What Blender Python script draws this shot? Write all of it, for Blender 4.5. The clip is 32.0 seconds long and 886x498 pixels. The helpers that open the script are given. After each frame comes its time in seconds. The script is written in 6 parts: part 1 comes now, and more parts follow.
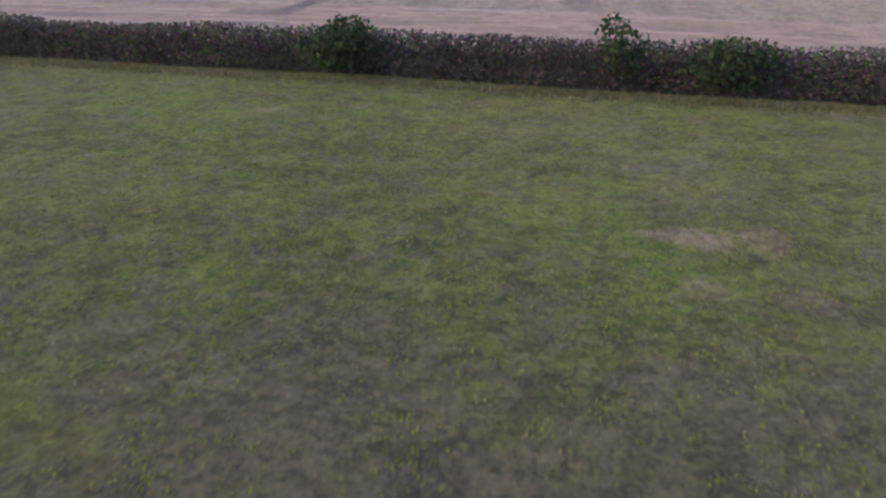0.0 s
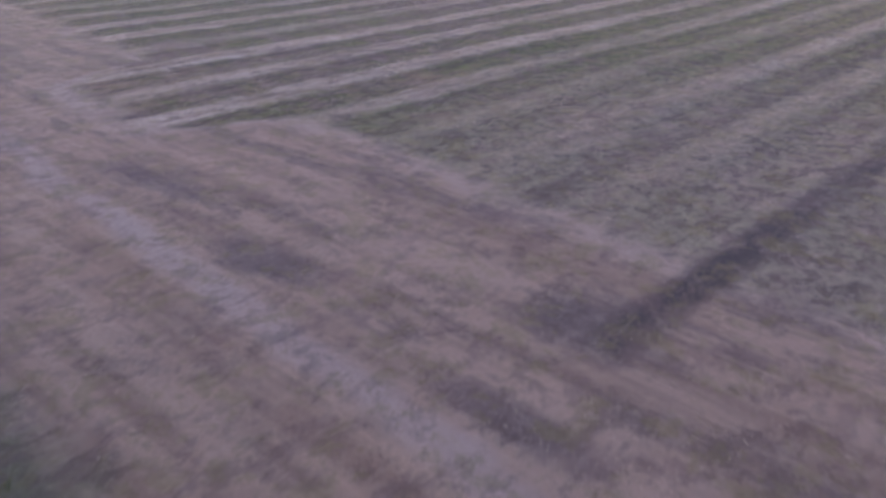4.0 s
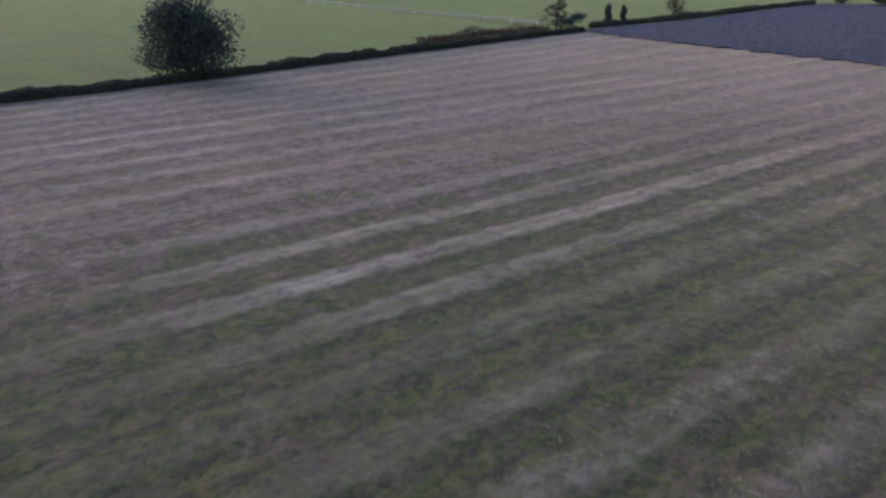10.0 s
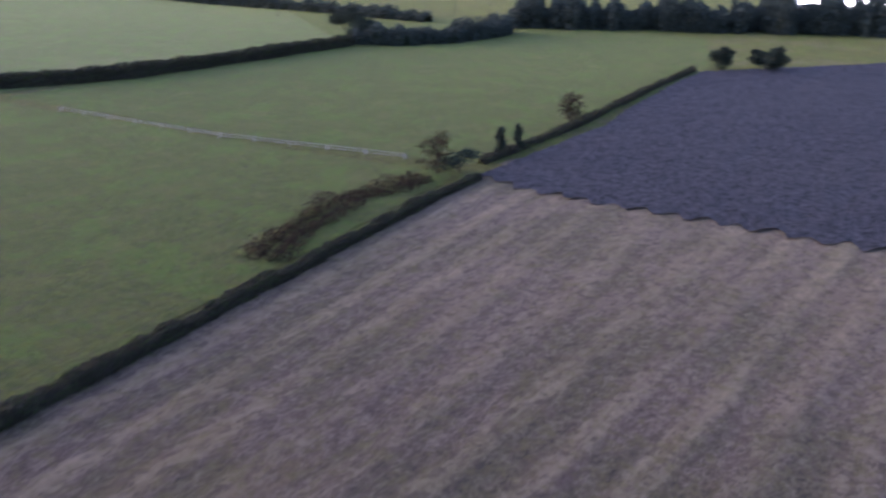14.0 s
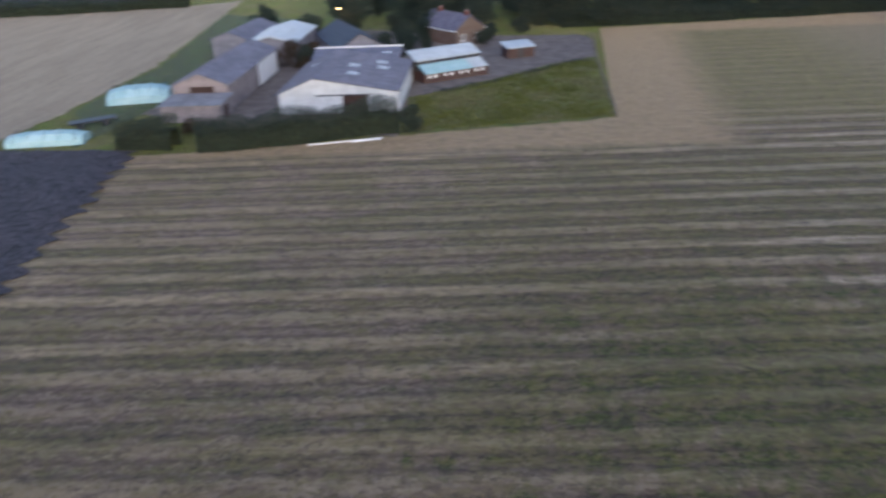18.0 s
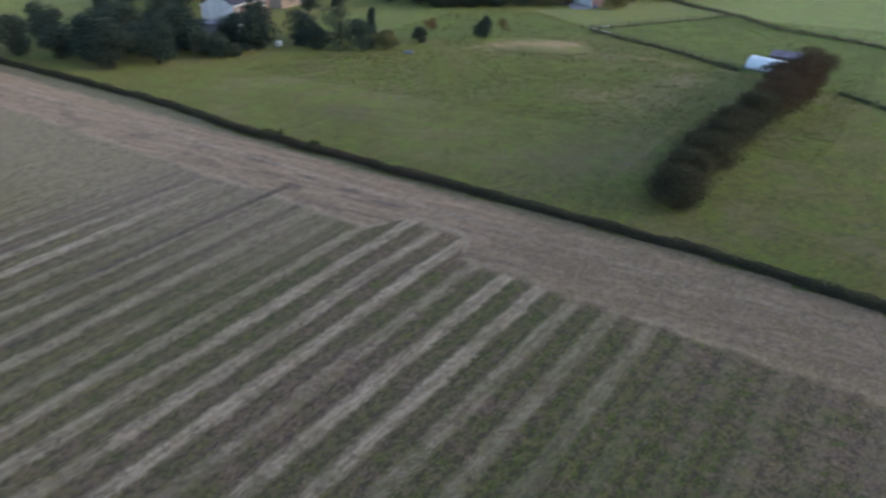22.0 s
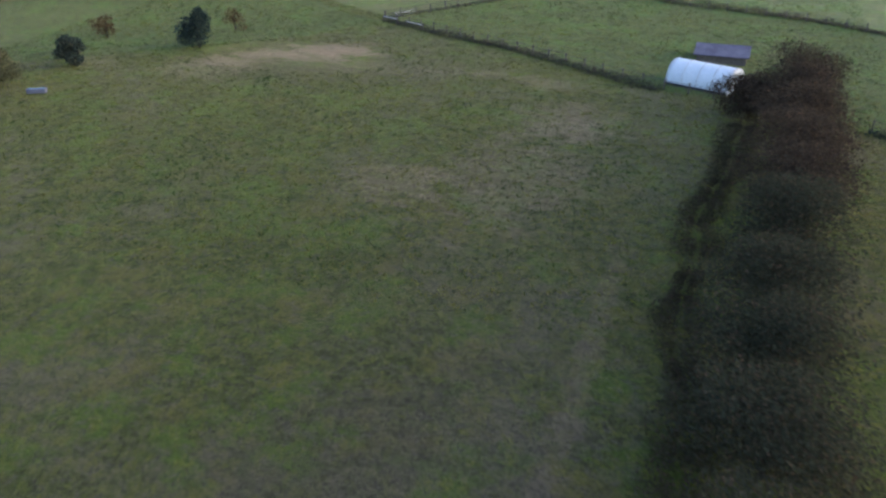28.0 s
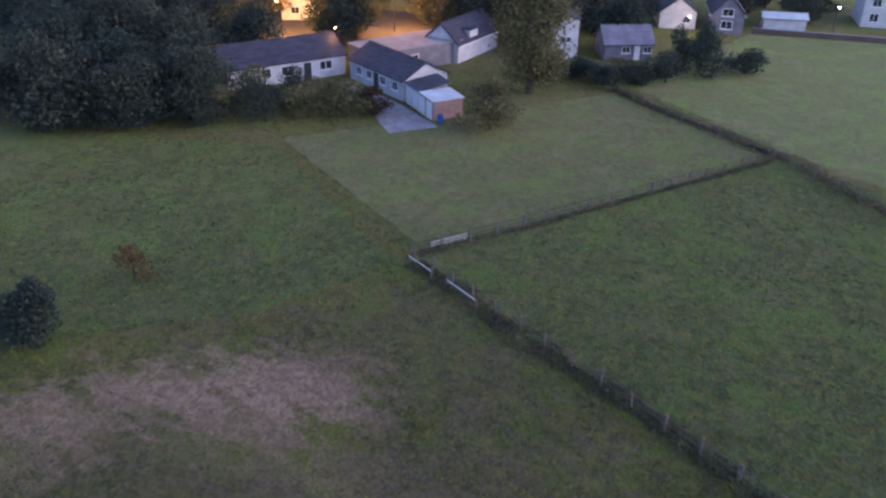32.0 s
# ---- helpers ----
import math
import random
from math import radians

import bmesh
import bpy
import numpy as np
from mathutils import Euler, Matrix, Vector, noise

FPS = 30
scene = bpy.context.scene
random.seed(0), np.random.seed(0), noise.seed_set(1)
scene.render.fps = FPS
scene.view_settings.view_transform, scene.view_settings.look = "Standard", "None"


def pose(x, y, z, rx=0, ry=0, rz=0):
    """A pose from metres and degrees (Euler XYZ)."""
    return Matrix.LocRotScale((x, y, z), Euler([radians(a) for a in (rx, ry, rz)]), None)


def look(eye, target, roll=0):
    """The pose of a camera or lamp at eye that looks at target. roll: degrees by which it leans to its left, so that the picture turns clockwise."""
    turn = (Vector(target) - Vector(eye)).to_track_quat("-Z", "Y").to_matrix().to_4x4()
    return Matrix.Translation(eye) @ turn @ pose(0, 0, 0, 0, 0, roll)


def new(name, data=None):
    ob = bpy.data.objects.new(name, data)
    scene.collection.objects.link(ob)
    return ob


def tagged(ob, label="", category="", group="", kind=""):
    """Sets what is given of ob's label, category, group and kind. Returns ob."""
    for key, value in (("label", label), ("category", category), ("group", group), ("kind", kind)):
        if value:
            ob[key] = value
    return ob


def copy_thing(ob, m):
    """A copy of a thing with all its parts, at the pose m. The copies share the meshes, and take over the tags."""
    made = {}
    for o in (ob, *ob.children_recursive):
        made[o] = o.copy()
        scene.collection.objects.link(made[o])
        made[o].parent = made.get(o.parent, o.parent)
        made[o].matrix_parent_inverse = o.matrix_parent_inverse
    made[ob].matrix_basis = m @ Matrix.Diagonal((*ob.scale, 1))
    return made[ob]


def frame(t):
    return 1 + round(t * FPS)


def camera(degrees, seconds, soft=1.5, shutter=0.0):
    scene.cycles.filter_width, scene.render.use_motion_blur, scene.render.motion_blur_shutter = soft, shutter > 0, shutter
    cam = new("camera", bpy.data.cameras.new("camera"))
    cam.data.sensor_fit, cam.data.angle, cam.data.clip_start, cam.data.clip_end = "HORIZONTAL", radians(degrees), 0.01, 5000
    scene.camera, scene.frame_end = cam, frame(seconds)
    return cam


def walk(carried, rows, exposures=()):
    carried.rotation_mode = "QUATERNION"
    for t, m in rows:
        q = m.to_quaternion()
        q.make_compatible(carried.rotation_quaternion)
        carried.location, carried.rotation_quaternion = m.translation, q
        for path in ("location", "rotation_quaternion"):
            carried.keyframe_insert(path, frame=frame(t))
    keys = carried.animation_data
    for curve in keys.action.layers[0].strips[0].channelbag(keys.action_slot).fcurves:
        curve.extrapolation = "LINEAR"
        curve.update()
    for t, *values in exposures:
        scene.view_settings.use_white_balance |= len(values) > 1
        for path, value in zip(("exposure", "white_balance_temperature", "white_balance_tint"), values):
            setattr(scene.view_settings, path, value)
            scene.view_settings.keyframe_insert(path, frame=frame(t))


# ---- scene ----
# ---------- camera ----------
cam = camera(55.5, 32.0, soft=2.45, shutter=0.35)
PATH = [
    (0, (0.00, 0.00, 3.78), (-3.09, 18.28, -3.74), 0.53),
    (0.5, (-0.03, 1.87, 4.21), (-3.42, 19.92, -3.70), 0.48),
    (1, (-0.28, 3.93, 4.66), (-4.29, 21.76, -3.46), -0.07),
    (1.5, (-0.67, 6.23, 5.16), (-5.08, 23.95, -2.98), -0.72),
    (2, (-1.10, 8.77, 5.73), (-6.03, 26.46, -2.19), -0.19),
    (2.5, (-1.64, 11.38, 6.24), (-9.45, 28.04, -1.58), 0.10),
    (3, (-2.45, 14.16, 6.68), (-12.02, 29.87, -1.18), 0.66),
    (3.5, (-3.74, 17.03, 7.04), (-15.06, 31.30, -1.21), 0.71),
    (4, (-5.24, 19.86, 7.39), (-17.67, 33.20, -0.84), 0.25),
    (4.5, (-6.98, 22.64, 7.72), (-20.07, 35.48, -0.27), -0.47),
    (5, (-8.99, 25.34, 8.06), (-22.41, 38.04, 0.39), -1.36),
    (5.5, (-11.33, 27.94, 8.44), (-24.80, 40.75, 1.05), -2.03),
    (6, (-14.05, 30.41, 8.88), (-27.35, 43.46, 1.61), -1.19),
    (6.5, (-17.11, 32.76, 9.52), (-30.12, 46.13, 2.31), -0.36),
    (7, (-20.26, 35.53, 10.32), (-33.29, 49.03, 3.39), 1.08),
    (7.5, (-23.24, 37.80, 11.05), (-37.24, 50.21, 3.98), 1.48),
    (8, (-26.63, 39.59, 11.46), (-40.47, 52.22, 4.49), 0.53),
    (8.5, (-30.55, 42.82, 11.71), (-44.66, 55.16, 4.73), 0.60),
    (9, (-34.80, 46.33, 11.87), (-48.94, 58.66, 4.94), 0.70),
    (9.5, (-39.05, 49.50, 12.12), (-53.22, 61.77, 5.15), 0.63),
    (10, (-43.01, 52.61, 12.51), (-57.62, 64.32, 5.47), 0.75),
    (10.5, (-47.19, 55.85, 12.87), (-61.89, 67.40, 5.76), 0.48),
    (11, (-51.62, 59.50, 13.37), (-66.13, 71.25, 6.21), 0.44),
    (11.5, (-56.43, 62.96, 14.08), (-70.49, 75.21, 6.87), 0.55),
    (12, (-61.52, 66.37, 15.18), (-75.38, 78.86, 7.97), 0.89),
    (12.5, (-66.22, 69.51, 16.65), (-80.24, 81.87, 9.54), 1.16),
    (13, (-70.72, 72.24, 18.36), (-84.95, 84.38, 11.28), 1.17),
    (13.5, (-74.87, 74.59, 20.21), (-88.95, 86.95, 13.22), 0.71),
    (14, (-78.97, 77.29, 21.95), (-90.34, 92.17, 14.95), 0.12),
    (14.5, (-83.00, 79.97, 23.39), (-91.48, 96.68, 16.39), -0.53),
    (15, (-86.40, 83.27, 24.34), (-90.93, 101.42, 17.28), -0.55),
    (15.5, (-89.06, 87.11, 24.91), (-88.81, 105.79, 17.76), -0.58),
    (16, (-90.96, 91.37, 25.24), (-85.49, 109.19, 18.00), -0.96),
    (16.5, (-92.10, 95.94, 25.54), (-81.60, 111.27, 18.17), -1.60),
    (17, (-92.51, 100.71, 25.99), (-77.81, 111.99, 18.45), -1.80),
    (17.5, (-92.25, 105.24, 26.63), (-74.88, 111.27, 18.76), -2.11),
    (18, (-91.78, 108.45, 27.51), (-73.51, 109.37, 19.43), -2.66),
    (18.5, (-91.16, 110.06, 28.69), (-73.15, 107.35, 20.43), -1.25),
    (19, (-90.27, 110.32, 29.92), (-72.25, 108.01, 21.57), -0.61),
    (19.5, (-88.58, 109.24, 31.02), (-70.58, 107.16, 22.56), -1.16),
    (20, (-85.92, 107.24, 31.86), (-68.51, 102.50, 23.25), -1.28),
    (20.5, (-82.64, 104.71, 32.47), (-66.20, 97.26, 23.86), -0.85),
    (21, (-80.03, 102.29, 33.09), (-65.10, 92.11, 24.52), -0.46),
    (21.5, (-77.87, 100.22, 33.84), (-65.48, 87.04, 25.30), -0.23),
    (22, (-75.43, 98.27, 34.69), (-65.70, 83.02, 26.17), -0.24),
    (22.5, (-72.09, 95.22, 35.20), (-64.15, 78.96, 26.69), -0.47),
    (23, (-69.75, 90.82, 35.36), (-61.84, 74.53, 26.86), -0.52),
    (23.5, (-68.24, 85.58, 35.23), (-59.72, 69.60, 26.76), -0.65),
    (24, (-66.07, 79.67, 34.63), (-57.76, 63.57, 26.16), -0.62),
    (24.5, (-63.86, 73.56, 33.55), (-55.68, 57.33, 25.20), -0.79),
    (25, (-61.81, 67.03, 32.07), (-53.91, 50.64, 23.78), -0.98),
    (25.5, (-59.59, 61.10, 30.49), (-51.77, 44.63, 22.28), -1.13),
    (26, (-57.52, 54.73, 28.84), (-49.92, 38.15, 20.62), -1.43),
    (26.5, (-55.92, 48.64, 27.04), (-48.79, 31.90, 18.75), -1.68),
    (27, (-53.54, 42.07, 25.58), (-46.95, 25.24, 17.03), -1.10),
    (27.5, (-50.43, 35.25, 24.50), (-44.31, 18.42, 15.62), -0.67),
    (28, (-46.61, 28.39, 23.86), (-40.79, 11.63, 14.65), -0.67),
    (28.5, (-42.12, 21.68, 23.69), (-36.31, 5.04, 14.24), -0.97),
    (29, (-36.99, 15.26, 24.04), (-30.78, -1.21, 14.56), -0.99),
    (29.5, (-34.14, 8.81, 25.06), (-28.32, -7.79, 15.53), -0.19),
    (30, (-32.85, 1.55, 26.68), (-27.56, -15.24, 17.18), 0.83),
    (30.5, (-31.30, -5.67, 28.32), (-26.51, -22.66, 18.93), 1.63),
    (31, (-30.00, -13.08, 29.29), (-24.59, -29.92, 19.94), 1.88),
    (31.5, (-28.81, -19.69, 29.37), (-22.34, -36.15, 20.03), 1.39),
    (32, (-27.82, -26.62, 28.99), (-20.40, -42.66, 19.62), 0.86),
]
EXPOSURES = [(0, 1.6, 5800, 33), (1, 1.55, 5650, 52), (2, 1.55, 5600, 57), (3.5, 1.42, 5450, 39), (6, 1.04, 5560, 37), (8, 1.12, 5480, 31), (9, 1.04, 5450, 26), (10, 1.0, 5420, 27), (11, 1.06, 5450, 31), (12, 1.07, 5500, 33), (13, 1.13, 5490, 30), (14, 1.13, 5340, 33), (15.5, 1.14, 5590, 27), (17, 1.17, 5600, 23), (18, 0.99, 5500, 16), (19, 1.03, 5500, 12), (20, 1.03, 5520, 13), (21, 1.12, 5650, 11), (23, 1.22, 5560, 9), (24, 1.24, 5540, 12), (26.5, 1.44, 5440, 8), (29, 1.34, 5560, 22), (30, 1.44, 5560, 24), (31, 1.3, 5380, 30), (32, 1.18, 5200, 36)]
walk(cam, [(t, look(eye, target, roll)) for t, eye, target, roll in PATH], EXPOSURES)

# ---------- world and light: an overcast dusk ----------
world = bpy.data.worlds.new("dusk_sky")
scene.world = world
world.use_nodes = True
wn = world.node_tree.nodes
sky = wn.new("ShaderNodeTexSky")
sky.sky_type = "NISHITA"
sky.sun_disc = False
sky.sun_elevation = radians(16)
sky.sun_rotation = radians(250)
sky.dust_density = 1.5
world.node_tree.links.new(sky.outputs[0], wn["Background"].inputs[0])
wn["Background"].inputs[1].default_value = 0.135
sun_data = bpy.data.lights.new("sun", "SUN")
sun_data.energy = 0.35
sun_data.angle = radians(70)
sun_data.color = (1.0, 0.93, 0.9)
sun = new("sun", sun_data)
sun.matrix_world = look((0, 0, 0), (0.75, -0.28, -0.9))


# ---------- node helpers ----------
class Shade:
    def __init__(self, name):
        self.m = bpy.data.materials.new(name)
        self.m.use_nodes = True
        self.t = self.m.node_tree
        self.b = self.t.nodes["Principled BSDF"]
        self.b.inputs["Specular IOR Level"].default_value = 0.25
        self.co = self.t.nodes.new("ShaderNodeTexCoord").outputs["Object"]

    def put(self, socket, v):
        if isinstance(v, (int, float)):
            socket.default_value = v
        elif isinstance(v, tuple):
            socket.default_value = (*v, 1.0)[:len(socket.default_value)] if len(socket.default_value) == 4 else v
        else:
            self.t.links.new(v, socket)

    def noise(self, scale, detail=4.0, rough=0.55, vec=None, kind="Fac"):
        n = self.t.nodes.new("ShaderNodeTexNoise")
        n.inputs["Scale"].default_value = scale
        n.inputs["Detail"].default_value = detail
        n.inputs["Roughness"].default_value = rough
        self.t.links.new(vec or self.co, n.inputs["Vector"])
        return n.outputs[kind]

    def voronoi(self, scale, vec=None, out="Distance"):
        n = self.t.nodes.new("ShaderNodeTexVoronoi")
        n.inputs["Scale"].default_value = scale
        self.t.links.new(vec or self.co, n.inputs["Vector"])
        return n.outputs[out]

    def math(self, op, a, b=0.0, c=0.0):
        n = self.t.nodes.new("ShaderNodeMath")
        n.operation = op
        for i, v in enumerate((a, b, c)):
            self.put(n.inputs[i], v)
        return n.outputs[0]

    def step(self, v, lo, hi, a=0.0, b=1.0):
        n = self.t.nodes.new("ShaderNodeMapRange")
        n.interpolation_type = "SMOOTHSTEP"
        for i, x in enumerate((v, lo, hi, a, b)):
            self.put(n.inputs[i], x)
        return n.outputs[0]

    def mix(self, f, a, b, kind="MIX"):
        n = self.t.nodes.new("ShaderNodeMix")
        n.data_type, n.blend_type = "RGBA", kind
        self.put(n.inputs[0], f)
        self.put(n.inputs[6], a)
        self.put(n.inputs[7], b)
        return n.outputs[2]

    def axes(self):
        n = self.t.nodes.new("ShaderNodeSeparateXYZ")
        self.t.links.new(self.co, n.inputs[0])
        return n.outputs

    def scaled(self, x, y, z, turn=0.0):
        n = self.t.nodes.new("ShaderNodeMapping")
        n.inputs["Scale"].default_value = (x, y, z)
        n.inputs["Rotation"].default_value = (0, 0, radians(turn))
        self.t.links.new(self.co, n.inputs[0])
        return n.outputs[0]

    def ragged(self):
        """An uneven offset, at two scales, for the outlines of patches."""
        n = self.math("MULTIPLY", self.math("SUBTRACT", self.noise(0.3, 6, 0.7, self.scaled(1.0, 1.7, 1, 25)), 0.5), 4.5)
        return self.math("ADD", n, self.math("MULTIPLY", self.math("SUBTRACT", self.noise(2.0, 6, 0.8), 0.5), 2.2))

    def patch(self, x, y, cx, cy, rx, ry, uneven, soft=0.45):
        """1 inside an uneven ellipse on the plan, 0 outside."""
        u = self.math("DIVIDE", self.math("SUBTRACT", x, cx), rx)
        v = self.math("DIVIDE", self.math("SUBTRACT", y, cy), ry)
        r = self.math("SQRT", self.math("ADD", self.math("MULTIPLY", u, u), self.math("MULTIPLY", v, v)))
        return self.step(self.math("ADD", r, uneven), 1.0 + soft, 1.0 - soft)

    def island(self):
        return self.t.nodes.new("ShaderNodeNewGeometry").outputs["Random Per Island"]

    def object_random(self):
        return self.t.nodes.new("ShaderNodeObjectInfo").outputs["Random"]

    def done(self, colour, rough=0.9, bump=None, depth=0.05, metal=0.0, spec=None, fuzz=0.0, fuzz_tint=(0.5, 0.5, 0.5)):
        self.put(self.b.inputs["Base Color"], colour)
        self.put(self.b.inputs["Roughness"], rough)
        self.put(self.b.inputs["Metallic"], metal)
        if fuzz:
            self.b.inputs["Sheen Weight"].default_value = fuzz
            self.b.inputs["Sheen Roughness"].default_value = 0.38
            bright = self.mix(1.0, colour, (3.6, 3.6, 3.6), "MULTIPLY")
            self.put(self.b.inputs["Sheen Tint"], self.mix(0.55, fuzz_tint, bright))
        if spec is not None:
            self.b.inputs["Specular IOR Level"].default_value = spec
        if bump is not None:
            n = self.t.nodes.new("ShaderNodeBump")
            n.inputs["Distance"].default_value = depth
            self.t.links.new(bump, n.inputs["Height"])
            self.t.links.new(n.outputs[0], self.b.inputs["Normal"])
        return self.m


def grass_material(name, dark, mid, dry, dryness=0.45, patch=0.05, spots=(), bloom=(0.44, 0.46, 0.18)):
    s = Shade(name)
    fine = s.noise(5.0, 6, 0.8)
    clump = s.noise(1.4, 8, 0.85)
    broad = s.noise(patch, 4, 0.6)
    c = s.mix(s.step(clump, 0.45, 0.55), dark, mid)
    d = s.math("ADD", s.math("MULTIPLY", broad, 0.6), s.math("MULTIPLY", s.noise(0.45, 8, 0.8), 0.4))
    c = s.mix(s.step(d, dryness + 0.02, dryness + 0.14, 0.0, 0.75), c, dry)
    lush = s.noise(0.16, 5, 0.7)
    c = s.mix(s.step(lush, 0.49, 0.58, 0.0, 0.75), c, tuple(k * v for k, v in zip((0.86, 1.2, 0.65), mid)))
    c = s.mix(s.step(s.noise(0.23, 6, 0.7, s.scaled(1, 1, 1, 20)), 0.52, 0.6, 0.0, 0.6), c, tuple(k * v for k, v in zip((1.35, 1.0, 1.5), mid)))
    c = s.mix(s.step(s.noise(0.6, 6, 0.75), 0.5, 0.42, 0.0, 0.45), c, dark)
    yellow = s.noise(1.0, 8, 0.82, s.scaled(1.3, 0.9, 1, 40))
    c = s.mix(s.step(yellow, 0.51, 0.57, 0.0, 0.62), c, (0.15, 0.145, 0.02))
    purple = s.noise(1.3, 8, 0.82, s.scaled(0.8, 1.1, 1, 70))
    c = s.mix(s.step(purple, 0.515, 0.575, 0.0, 0.5), c, (0.1, 0.075, 0.068))
    if spots:
        x, y, _ = s.axes()
        uneven = s.ragged()
        earth = s.mix(s.step(clump, 0.43, 0.57), (0.24, 0.155, 0.1), (0.37, 0.255, 0.178))
        thatch = s.mix(s.step(clump, 0.43, 0.57), (0.06, 0.046, 0.034), (0.115, 0.09, 0.062))
        for sx, sy, rx, ry, most in spots:
            c = s.mix(s.math("MULTIPLY", s.patch(x, y, sx, sy, rx, ry, uneven), abs(most)), c, earth if most > 0 else thatch)
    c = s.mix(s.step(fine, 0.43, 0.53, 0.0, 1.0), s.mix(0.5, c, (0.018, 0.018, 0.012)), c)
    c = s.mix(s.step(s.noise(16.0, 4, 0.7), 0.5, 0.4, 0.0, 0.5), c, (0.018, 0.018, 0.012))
    c = s.mix(s.step(s.noise(11.0, 4, 0.7, s.scaled(1, 1, 1, 33)), 0.54, 0.62, 0.0, 0.4), c, (0.17, 0.16, 0.05))
    c = s.mix(s.step(s.noise(3.0, 5, 0.8), 0.53, 0.62, 0.0, 0.4), c, dry)
    c = s.mix(1.0, c, (0.82, 0.82, 0.82), "MULTIPLY")
    return s.done(c, 0.95, s.math("ADD", fine, s.math("MULTIPLY", clump, 1.5)), 0.04, spec=0.1, fuzz=0.54, fuzz_tint=bloom)


def leaf_material(name, dark, light, odd, odd_from=0.9):
    s = Shade(name)
    r = s.island()
    dark, light, odd = (tuple(1.3 * v for v in k) for k in (dark, light, odd))
    c = s.mix(s.step(r, 0.0, 0.9), dark, light)
    c = s.mix(s.step(r, odd_from, odd_from + 0.03), c, odd)
    c = s.mix(s.step(s.noise(0.5, 2), 0.35, 0.7, 0.0, 0.5), c, dark)
    m = s.done(c, 0.88, spec=0.06)
    thin = s.t.nodes.new("ShaderNodeBsdfTranslucent")
    s.put(thin.inputs["Color"], c)
    both = s.t.nodes.new("ShaderNodeMixShader")
    both.inputs[0].default_value = 0.35
    s.t.links.new(s.b.outputs[0], both.inputs[1])
    s.t.links.new(thin.outputs[0], both.inputs[2])
    s.t.links.new(both.outputs[0], s.t.nodes["Material Output"].inputs["Surface"])
    return m


def plain_material(name, a, b, scale=1.5, rough=0.8, bump_scale=20.0, depth=0.01, metal=0.0, stretch=None):
    s = Shade(name)
    v = s.scaled(*stretch) if stretch else None
    c = s.mix(s.step(s.noise(scale, 6, 0.65, v), 0.3, 0.7), a, b)
    c = s.mix(s.step(s.noise(scale * 7, 3), 0.45, 0.75, 0.0, 0.35), c, tuple(0.6 * x for x in a))
    return s.done(c, rough, s.noise(bump_scale, 3), depth, metal)


SPOTS = [(-28.1, -52.8, 1.8, 1.3, 0.45), (-35.0, -38.6, 2.4, 2.8, 0.4), (5.4, -49.6, 3.6, 2.2, 0.75), (0.8, -54.6, 3.4, 1.8, 0.6), (-3.4, -57.6, 4.8, 2.6, 0.9), (2.6, -53.4, 4.6, 1.8, 0.6), (6.0, -46.2, 4.2, 3.4, 0.4), (-23.8, -53.4, 2.0, 1.5, 0.45), (-30.4, -51.0, 2.2, 1.7, 0.4), (-6.0, -58.3, 2.8, 3.2, 0.8), (-3, -54.2, 4.5, 2.4, 0.5), (-12, -52, 9, 2.2, 0.3), (-34, -41, 4.5, 4.5, 0.45), (-36, -20, 8, 24, -0.25), (-32, -27, 5, 7, 0.3), (-25, -24, 4, 3, 0.35),
         (1.35, 10.2, 0.5, 0.28, 0.6), (2.35, 10.2, 0.22, 0.4, 0.45), (2.5, 8.5, 0.25, 0.2, 0.35), (1.4, 8.6, 0.25, 0.25, 0.35), (-6.4, 15.8, 0.7, 0.35, 0.4), (-3.7, 6.0, 0.3, 0.5, 0.3), (0.5, 4.0, 7, 3.2, -0.75), (-42, -7, 0.6, 14, 0.22), (-35, 8, 6, 9, -0.4), (-8, -63.5, 10, 5, -0.4), (-18, -52, 8, 6, -0.4), (-3, -48, 10, 4.5, -0.35)]
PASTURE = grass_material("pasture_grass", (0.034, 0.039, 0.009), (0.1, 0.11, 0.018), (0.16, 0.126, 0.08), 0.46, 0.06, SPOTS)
# bloom is bluer here: distance haze put into the sheen tint
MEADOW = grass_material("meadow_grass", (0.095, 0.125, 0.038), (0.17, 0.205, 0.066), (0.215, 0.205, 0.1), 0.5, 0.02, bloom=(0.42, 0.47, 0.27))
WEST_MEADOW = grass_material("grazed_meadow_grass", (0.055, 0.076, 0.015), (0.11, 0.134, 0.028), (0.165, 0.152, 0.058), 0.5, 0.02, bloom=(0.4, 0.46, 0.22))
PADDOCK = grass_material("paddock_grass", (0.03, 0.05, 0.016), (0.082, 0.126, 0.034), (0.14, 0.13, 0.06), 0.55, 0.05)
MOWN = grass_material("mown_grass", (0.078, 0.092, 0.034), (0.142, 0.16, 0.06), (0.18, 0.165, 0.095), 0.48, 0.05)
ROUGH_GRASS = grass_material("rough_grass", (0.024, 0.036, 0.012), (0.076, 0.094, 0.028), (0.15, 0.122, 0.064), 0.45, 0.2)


EAST_A, EAST_B = 80.5, 0.12


ROW = 3.55  # from one straw row to the next
ROW_AT = -69.0
# how much straw lies in each row, from the west hedge eastwards
ROW_FIRST = -13
ROW_STRAW = (0.5, 0.7, 0.4, 0.3, 0.3, 0.6, 0.5, 0.55, 0.3, 0.35, 0.25, 0.4, 0.5, 0.8, 0.45, 0.25, 0.35, 0.4, 0.5, 1.0, 1.0, 0.45, 1.0, 0.75, 0.9, 0.7, 0.4, 0.6, 0.5, 0.5, 0.4, 0.5)


